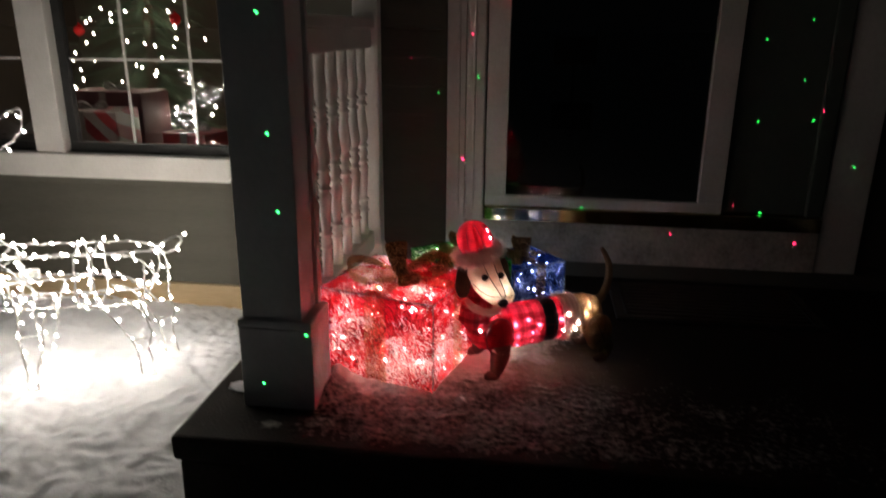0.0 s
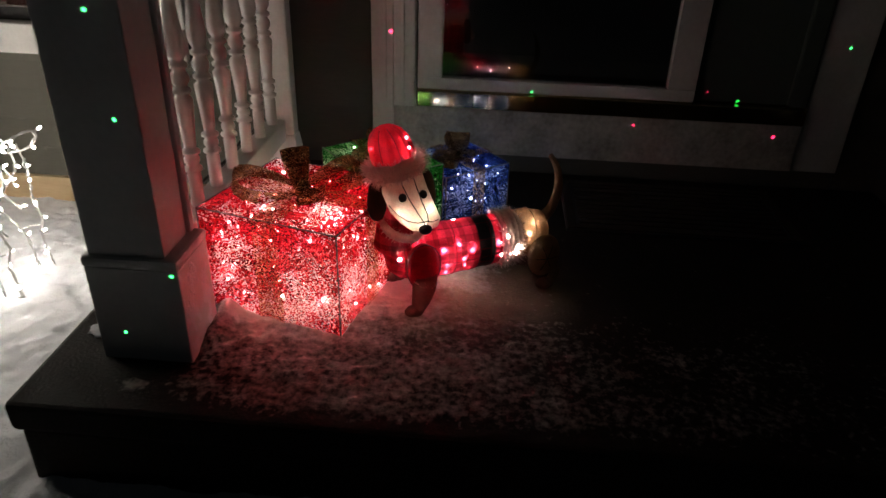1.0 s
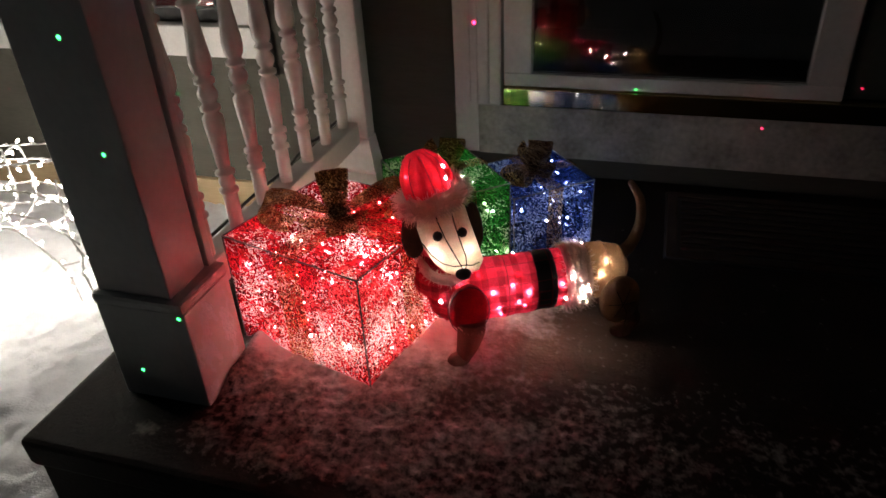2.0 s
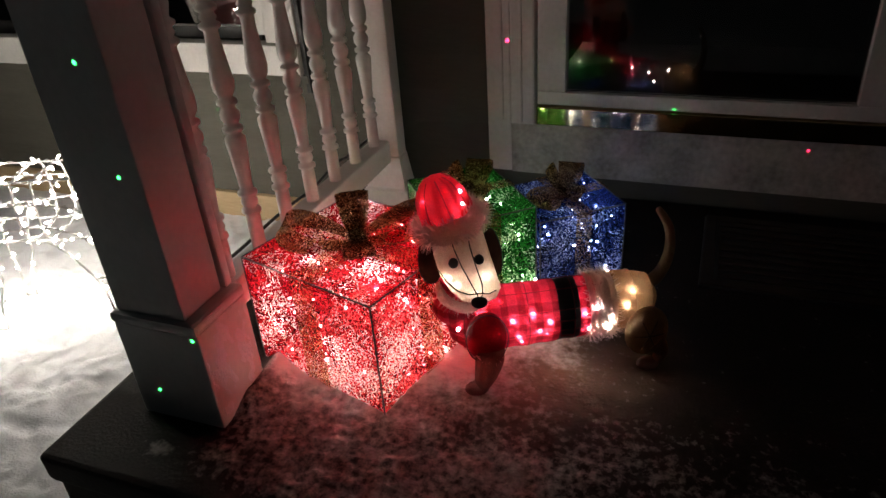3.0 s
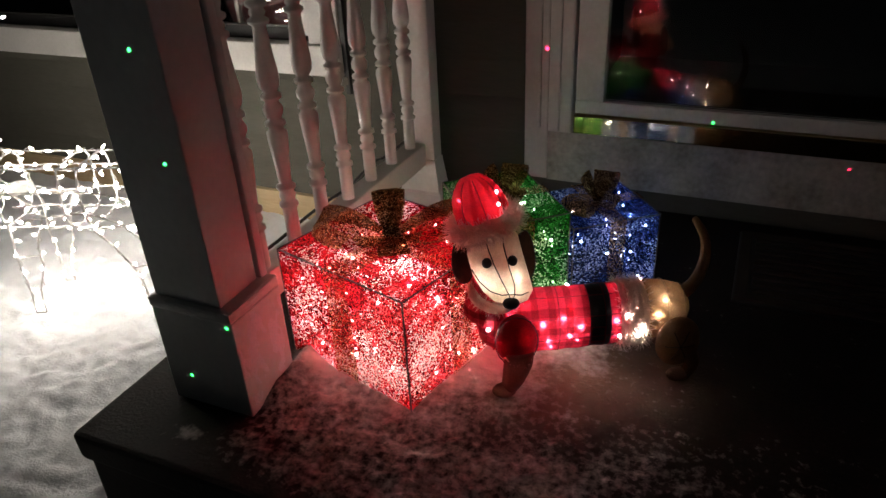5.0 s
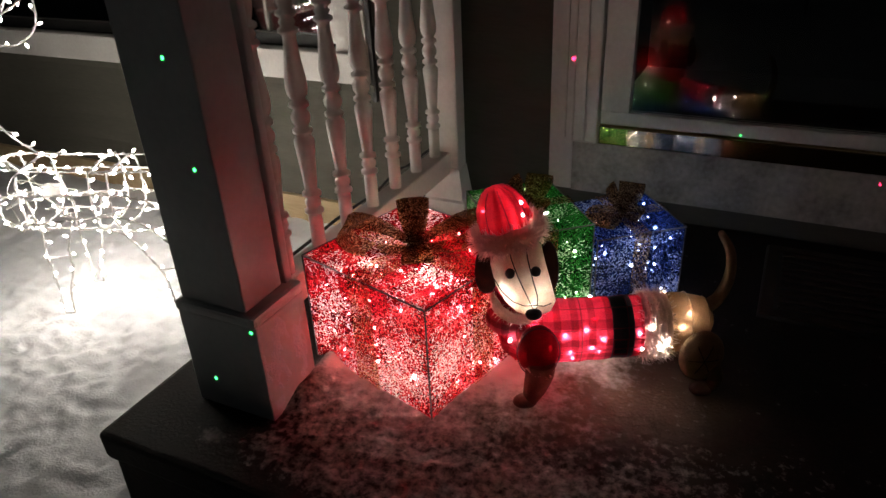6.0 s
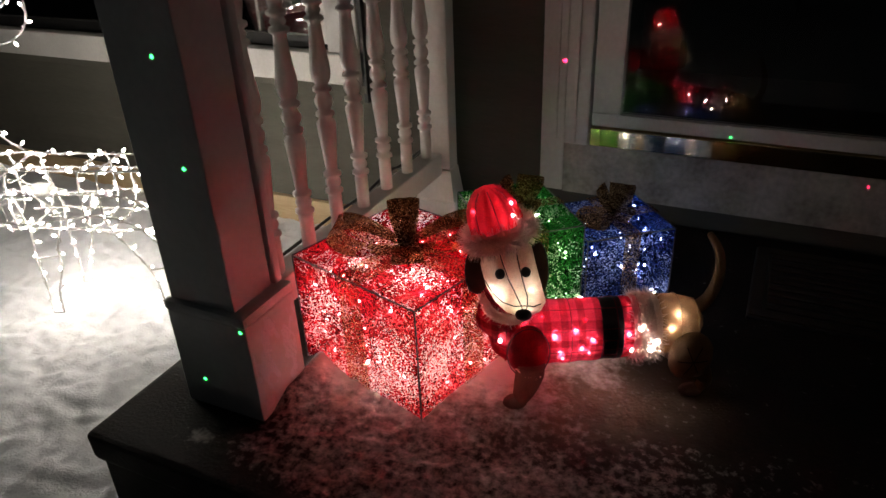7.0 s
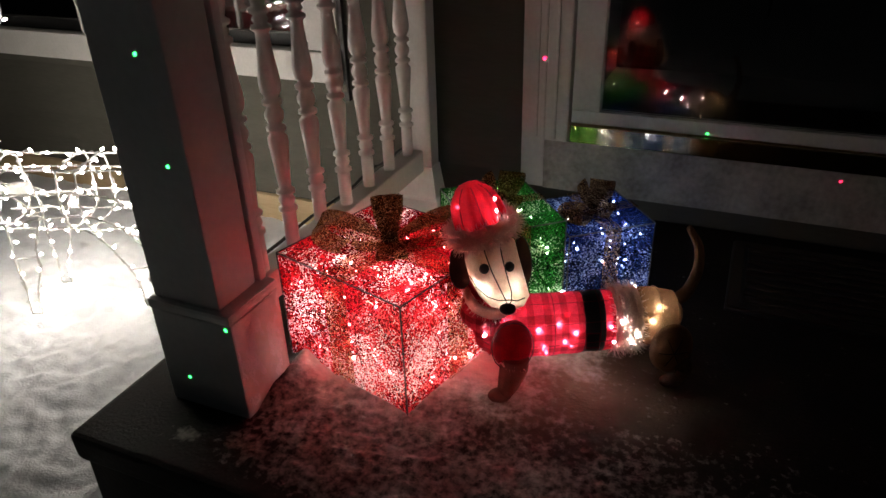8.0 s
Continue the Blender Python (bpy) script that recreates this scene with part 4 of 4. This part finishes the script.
# ---- reindeer of white wire wound with bulbs, standing on the snow ----
def light_up_reindeer():
    rnd = random.Random(4)
    bm = bmesh.new()
    wires = []
    H2 = 0.10
    for s in (-1, 1):
        y = s * H2
        wires += [
            # back, flank and belly lines
            [(-0.02, y * 0.3, 0.50), (0.05, y * 0.7, 0.505), (0.20, y * 0.75, 0.495), (0.40, y * 0.75, 0.49), (0.54, y * 0.7, 0.485), (0.62, y * 0.3, 0.475)],
            [(0.0, y * 1.05, 0.435), (0.12, y * 1.2, 0.43), (0.35, y * 1.15, 0.43), (0.50, y * 1.15, 0.415), (0.575, y, 0.36), (0.59, y, 0.30)],
            [(-0.02, y * 0.7, 0.37), (0.10, y * 1.2, 0.335), (0.30, y * 1.1, 0.345), (0.42, y * 1.1, 0.35), (0.52, y * 1.1, 0.31), (0.59, y, 0.22)],
            [(0.06, y * 0.8, 0.295), (0.22, y * 0.8, 0.30), (0.45, y * 0.8, 0.29), (0.55, y * 0.8, 0.30), (0.61, y * 0.8, 0.37), (0.61, y * 0.7, 0.45)],
        ]
        # hind leg: the far one stands further back
        q = 0.03 * s
        wires += [
            [(0.605 + q * 0.6, y, 0.44), (0.61 + q, y, 0.36), (0.60 + q, y, 0.25), (0.615 + q, y, 0.18), (0.60 + q, y, 0.12), (0.615 + q, y, 0.0)],
            [(0.40 + q, y, 0.305), (0.46 + q, y * 1.05, 0.285), (0.51 + q, y, 0.21), (0.555 + q, y, 0.12), (0.565 + q, y, 0.0)],
            [(0.615 + q, y, 0.004), (0.565 + q, y, 0.004)],
            [(0.54 + q, y, 0.15), (0.60 + q, y, 0.16)],
        ]
        wires += [
            # front leg
            [(0.13, y, 0.42), (0.15, y, 0.30), (0.14, y, 0.20), (0.155, y - 0.015, 0.10), (0.15, y - 0.02, 0.0)],
            [(0.27, y, 0.34), (0.23, y * 1.05, 0.25), (0.215, y, 0.16), (0.19, y - 0.015, 0.08), (0.185, y - 0.02, 0.0)],
            [(0.15, y - 0.02, 0.0), (0.185, y - 0.02, 0.0)],
            [(0.145, y, 0.20), (0.22, y, 0.205)],
        ]
        wires += [
            # neck and head
            [(0.10, y * 0.8, 0.50), (0.03, y * 0.6, 0.58), (-0.02, y * 0.5, 0.70), (-0.05, y * 0.5, 0.79), (-0.16, y * 0.4, 0.79), (-0.24, y * 0.3, 0.74)],
            [(0.04, y * 0.9, 0.40), (-0.04, y * 0.6, 0.52), (-0.09, y * 0.5, 0.64), (-0.12, y * 0.5, 0.71), (-0.23, y * 0.3, 0.71)],
        ]
        wires += [
            # antlers that sweep back
            [(-0.03, y * 0.4, 0.80), (0.03, y * 0.9, 0.85), (0.11, y * 1.3, 0.84), (0.18, y * 1.5, 0.89), (0.20, y * 1.4, 0.98), (0.13, y * 1.2, 0.95), (0.06, y, 0.90), (-0.01, y * 0.6, 0.84)],
            [(0.02, y * 0.8, 0.85), (0.01, y * 1.4, 0.96), (0.06, y * 1.7, 1.05), (0.10, y * 1.6, 0.97), (0.06, y * 1.1, 0.89)],
        ]
    for x, w, z0, z1 in ((0.03, 0.09, 0.30, 0.50), (0.12, 0.11, 0.30, 0.49), (0.355, 0.11, 0.30, 0.49), (0.415, 0.11, 0.30, 0.485)):
        loop = [(x, -w * 0.8, z1), (x, w * 0.8, z1), (x, w, (z0 + z1) / 2), (x, w * 0.75, z0), (x, -w * 0.75, z0), (x, -w, (z0 + z1) / 2)]
        wires.append(loop + loop[:1])
    wires.append([(0.60, -0.03, 0.475), (0.65, -0.01, 0.50), (0.70, 0.0, 0.515), (0.705, 0.01, 0.485), (0.67, 0.01, 0.455), (0.62, 0.0, 0.45)])
    wires.append([(-0.12, -0.05, 0.84), (-0.12, 0.05, 0.84)])
    for w in wires:
        pts = add_tube(bm, w, 0.0030, 6, smooth_steps=5)
        # the light string wound along the wire
        if len(w) > 2:
            total = [0.0]
            for a, b in zip(pts, pts[1:]):
                total.append(total[-1] + (b - a).length)
            lap, d = [], 0.0
            while d < total[-1]:
                i = max(k for k in range(len(total)) if total[k] <= d + 1e-9)
                i = min(i, len(pts) - 2)
                t = (d - total[i]) / max(1e-6, total[i + 1] - total[i])
                p = pts[i].lerp(pts[i + 1], t)
                lap.append(p + Vector([rnd.uniform(-0.007, 0.007) for _ in range(3)]))
                d += 0.012
            if len(lap) > 3:
                add_tube(bm, lap, 0.0017, 5)
            nxt = rnd.uniform(0.01, 0.03)
            for k, p in enumerate(lap):
                if k * 0.012 >= nxt:
                    nxt += rnd.uniform(0.050, 0.074)
                    if p.z > 0.015:
                        d = Vector([rnd.uniform(-1, 1) for _ in range(3)]).normalized()
                        add_tube(bm, [p, p + d * 0.009], 0.0036, 6)
                        add_tube(bm, [p + d * 0.009, p + d * 0.014, p + d * 0.021], [0.0038, 0.0042, 0.0016], 6, mat_index=1)
    # slack loops of the string inside the body
    for k in range(6):
        c = Vector((rnd.uniform(0.0, 0.25), rnd.uniform(-0.06, 0.06), rnd.uniform(0.33, 0.46)))
        add_tube(bm, [c + Vector((rnd.uniform(-0.09, 0.09), rnd.uniform(-0.05, 0.05), rnd.uniform(-0.07, 0.06))) for _ in range(5)], 0.0018, 5, smooth_steps=6)
    add_box(bm, (0.16, -0.05, 0.395), (0.225, -0.015, 0.432), 0.006)
    ob = thing("reindeer_figure", bm, [WIRE, DEER_BULB], "white wire reindeer wound with glowing warm-white lights standing on snow", "light figure")
    ob.matrix_basis = pose(-1.375, 2.405, -0.225, 0, 0, 22)
    return ob

DEER_BULB = glowing("deer_bulb", (1.0, 0.91, 0.80), 88.0)
light_up_reindeer()

# ---- room behind the window: tree with lights and ornaments, presents ----
NEEDLE = surface("fir_needle", (0.035, 0.070, 0.038), (0.11, 0.17, 0.10), rough=0.6, coarse=8, fine=60)
BARK = surface("bark", (0.05, 0.03, 0.02), (0.12, 0.08, 0.05), rough=0.9, coarse=10, fine=60)
ORNAMENT = surface("red_ornament", (0.45, 0.012, 0.014), (0.6, 0.02, 0.02), rough=0.15, coarse=10, fine=60, bump=0.0)
GOLD_ORNAMENT = surface("gold_ornament", (0.55, 0.36, 0.10), (0.7, 0.5, 0.2), rough=0.2, coarse=10, fine=60, metal=1.0)
TREE_BULB = glowing("tree_bulb", (1.0, 0.87, 0.70), 62.0)
TREE_AT = Vector((-1.86, 4.62, 0.22))
tree = root("christmas_tree", TREE_AT, "green christmas tree with warm lights and red ornaments", "christmas tree")
bm = bmesh.new()
add_tube(bm, [(0, 0, 0), (0.01, 0, 0.9), (0, 0, 1.75)], [0.05, 0.035, 0.008], 8)
part("trunk", bm, BARK, tree)
rnd = random.Random(21)
verts, faces = [], []
for k in range(330):
    z = 0.12 + 1.6 * (k / 330) ** 1.15
    reach = (0.70 * (1 - (z - 0.1) / 1.75) + 0.05) * rnd.uniform(0.75, 1.1)
    a = k * 2.39996 + rnd.uniform(-0.3, 0.3)
    d = Vector((math.cos(a), math.sin(a), rnd.uniform(-0.25, 0.05)))
    for n in range(int(reach / 0.012)):
        p = Vector((0, 0, z)) + d * (0.012 * n) + Vector((0, 0, -0.08 * (0.012 * n / reach) ** 2))
        for s in (-1, 1):
            q = Vector((-math.sin(a) * s + math.cos(a) * 0.6, math.cos(a) * s + math.sin(a) * 0.6, rnd.uniform(-0.5, 0.7))).normalized()
            t = p + q * rnd.uniform(0.022, 0.040)
            side = d.cross(q).normalized() * 0.0022
            i = len(verts)
            verts += [p - side, p + side, t]
            faces.append((i, i + 1, i + 2))
me = bpy.data.meshes.new("crown")
me.from_pydata(verts, [], faces)
me.materials.append(NEEDLE)
part("crown", me, None, tree)
bm = bmesh.new(); add_ball(bm, (0, 0, 0), (0.0058, 0.0058, 0.0085), 0, (8, 6)); bulb_me = mesh_of("bulb", bm, TREE_BULB)
bm = bmesh.new(); add_ball(bm, (0, 0, 0), (0.034, 0.034, 0.034)); add_tube(bm, [(0, 0, 0.032), (0, 0, 0.044)], 0.008, 8); orn = mesh_of("ornament", bm, ORNAMENT)
bm = bmesh.new(); add_ball(bm, (0, 0, 0), (0.028, 0.028, 0.028)); add_tube(bm, [(0, 0, 0.026), (0, 0, 0.037)], 0.007, 8); orn2 = mesh_of("ornament", bm, GOLD_ORNAMENT)
for k in range(135):
    z = rnd.uniform(0.15, 1.6)
    r = (0.70 * (1 - (z - 0.1) / 1.75) + 0.04)
    a = rnd.uniform(math.pi * 1.1, math.pi * 1.9)
    r *= rnd.uniform(0.72, 1.04)
    part("bulb", bulb_me, None, tree, at=(r * math.cos(a), r * math.sin(a), z))
for k in range(13):
    z = rnd.uniform(0.2, 1.4)
    r = (0.68 * (1 - (z - 0.1) / 1.75) + 0.02)
    a = rnd.uniform(math.pi * 1.0, math.pi * 2.0)
    part("ornament", orn if k % 3 else orn2, None, tree, "red ball ornament" if k % 3 else "gold ball ornament", at=(r * math.cos(a), r * math.sin(a), z))

def stripes():
    m, tree_, p = material("candy_stripe_paper")
    w = node(tree_, "ShaderNodeTexWave", Scale=4.5, Distortion=2.0, Detail_Scale=0.6)
    w.bands_direction = "DIAGONAL"
    tree_.links.new(mapped(tree_, (1, 0.3, 1)), w.inputs["Vector"])
    tree_.links.new(ramp(tree_, w.outputs["Color"], [(0.45, (0.42, 0.38, 0.36)), (0.52, (0.34, 0.015, 0.02))]), p.inputs["Base Color"])
    p.inputs["Roughness"].default_value = 0.4
    return m

STRIPE = stripes()
PLAIN_RED = surface("red_paper", (0.30, 0.015, 0.02), (0.45, 0.03, 0.03), rough=0.4, coarse=8, fine=60)
DEEP_RED = surface("dull_red_paper", (0.10, 0.022, 0.024), (0.17, 0.045, 0.045), rough=0.5, coarse=8, fine=60)
PALE = surface("pale_paper", (0.09, 0.062, 0.058), (0.15, 0.11, 0.10), rough=0.5, coarse=8, fine=60)
RIBBON = surface("white_ribbon", (0.26, 0.24, 0.23), (0.36, 0.34, 0.32), rough=0.35, coarse=8, fine=60)
def present(x, y, sx, sy, sz, mat, label, turn):
    ob = root("wrapped_present", (x, y, 0.2), label, "present", "presents under the tree", turn=turn)
    part("box", boxes_bm(((-sx / 2, -sy / 2, 0), (sx / 2, sy / 2, sz)), bevel=0.008), mat, ob)
    part("ribbon", boxes_bm(((-0.02, -sy / 2 - 0.003, 0), (0.02, sy / 2 + 0.003, sz + 0.003))), RIBBON, ob)
    bm = bmesh.new()
    for s in (-1, 1):
        add_tube(bm, [(0, 0, sz), (s * 0.05, 0, sz + 0.035), (s * 0.07, 0, sz + 0.01), (0, 0, sz + 0.004)], [0.006, 0.012, 0.012, 0.006], 6, smooth_steps=3)
    part("bow", bm, RIBBON, ob)
present(-1.69, 3.70, 0.36, 0.26, 0.43, STRIPE, "present in red and white striped paper", 6)
present(-1.74, 4.02, 0.46, 0.26, 0.50, DEEP_RED, "tall present in dull red paper with white ribbon", -5)
present(-1.14, 3.72, 0.26, 0.22, 0.33, PLAIN_RED, "present in plain red paper with white ribbon", -12)
present(-2.15, 3.75, 0.28, 0.24, 0.30, PALE, "present in pale paper with white ribbon", 14)
thing("room_floor", boxes_bm(((-3.4, WALL + 0.162, -0.1), (-0.30, 6.2, 0.2))), [TAN], "wooden floor of the lit room", "floor", "structure")

# ---- laser star projector in the yard: two lamps in dark cases with pinholes ----
DOTS = [
    ("g", -0.097, 2.015, 1.078), ("g", -0.090, 2.015, 0.785), ("g", -0.075, 2.015, 0.580), ("g", -0.011, 2.000, 0.234), ("g", -0.143, 2.000, 0.077),
    ("g", 1.620, 3.270, 1.081), ("G", 1.678, 3.270, 0.702), ("g", 1.470, 3.270, 0.693), ("g", 1.622, 3.270, 0.856), ("G", 1.528, 3.270, 0.315), ("g", 1.460, 3.270, 1.007),
    ("g", 1.855, 3.270, 0.525), ("g", 0.342, 3.255, 0.852), ("g", -0.894, 3.280, 0.206), ("g", 0.794, 3.26, 0.320), ("g", 0.175, 3.280, 0.776),
    ("r", 1.702, 3.260, 0.745), ("r", 1.419, 3.290, 0.344), ("R", 1.674, 3.260, 0.200), ("r", 0.315, 3.255, 1.022), ("R", 0.283, 3.262, 0.508), ("r", 1.172, 3.258, 0.218), ("r", 0.058, 3.280, 0.923),
    ("r", -1.713, 3.280, 0.184),
]
CASE = surface("black_plastic", (0.004, 0.004, 0.004), (0.01, 0.01, 0.01), rough=0.6, coarse=20, fine=200)
projector = root("laser_projector", (0.95, -1.6, GROUND), "small black garden laser projector staked in the snow", "projector")
def laser(at, kinds, colour, watts):
    """A lamp in a case whose front has one pinhole for each spot."""
    eye = Vector(at)
    far = 0.12
    bm = bmesh.new()
    edges = []
    corners = [bm.verts.new((x, far, z)) for x, z in ((-0.22, -0.12), (0.22, -0.12), (0.22, 0.16), (-0.22, 0.16))]
    edges += [bm.edges.new((corners[i], corners[(i + 1) % 4])) for i in range(4)]
    for kind, x, y, z in DOTS:
        if kind.lower() != kinds:
            continue
        d = Vector((x, y, z)) - eye
        p = d * (far / d.y)
        r = (0.0070 if kind.isupper() else 0.0044) * far / d.y
        ring = [bm.verts.new((p.x + r * math.cos(t), far, p.z + r * math.sin(t))) for t in [2 * math.pi * k / 8 for k in range(8)]]
        edges += [bm.edges.new((ring[i], ring[(i + 1) % 8])) for i in range(8)]
    bmesh.ops.triangle_fill(bm, use_beauty=True, use_dissolve=False, edges=edges)
    back = [bm.verts.new((x, -0.05, z)) for x, z in ((-0.22, -0.12), (0.22, -0.12), (0.22, 0.16), (-0.22, 0.16))]
    for i in range(4):
        bm.faces.new((corners[i], corners[(i + 1) % 4], back[(i + 1) % 4], back[i]))
    bm.faces.new(back)
    part("case", bm, CASE, projector, at=eye - Vector((0.95, -1.6, GROUND)))
    lamp("laser_light", eye, watts, colour, 0.0)
laser((0.95, -1.6, 0.12), "g", (0.03, 1.0, 0.12), 7500)
laser((0.95, -1.6, 0.80), "r", (1.0, 0.02, 0.10), 9000)
bm = bmesh.new(); add_tube(bm, [(0, 0, -0.05), (0, 0, 0.20), (0, -0.07, 0.24), (0, -0.07, 1.02)], 0.012, 10); part("stake", bm, CASE, projector)

# clumps of snow left on the slab by the post
def snow_clump(x, y, size, seed):
    rnd = random.Random(seed)
    bm = bmesh.new()
    add_ball(bm, (0, 0, 0), (size, size * 0.7, size * 0.26), 0, (24, 14))
    for v in bm.verts:
        v.co *= 1 + 0.5 * noise.noise(v.co * 50 + Vector((seed, 0, 0))) + 0.2 * noise.noise(v.co * 170)
        v.co.z = max(v.co.z, -0.004)
    ob = thing("snow_clump", bm, [SNOW], "small lump of white snow on the dark slab", "snow", group="snow clumps on the slab")
    ob.location = (x, y, 0.002)
for k, (x, y, size) in enumerate(((-0.255, 2.10, 0.040), (-0.235, 2.16, 0.030))):
    snow_clump(x, y, size, k)
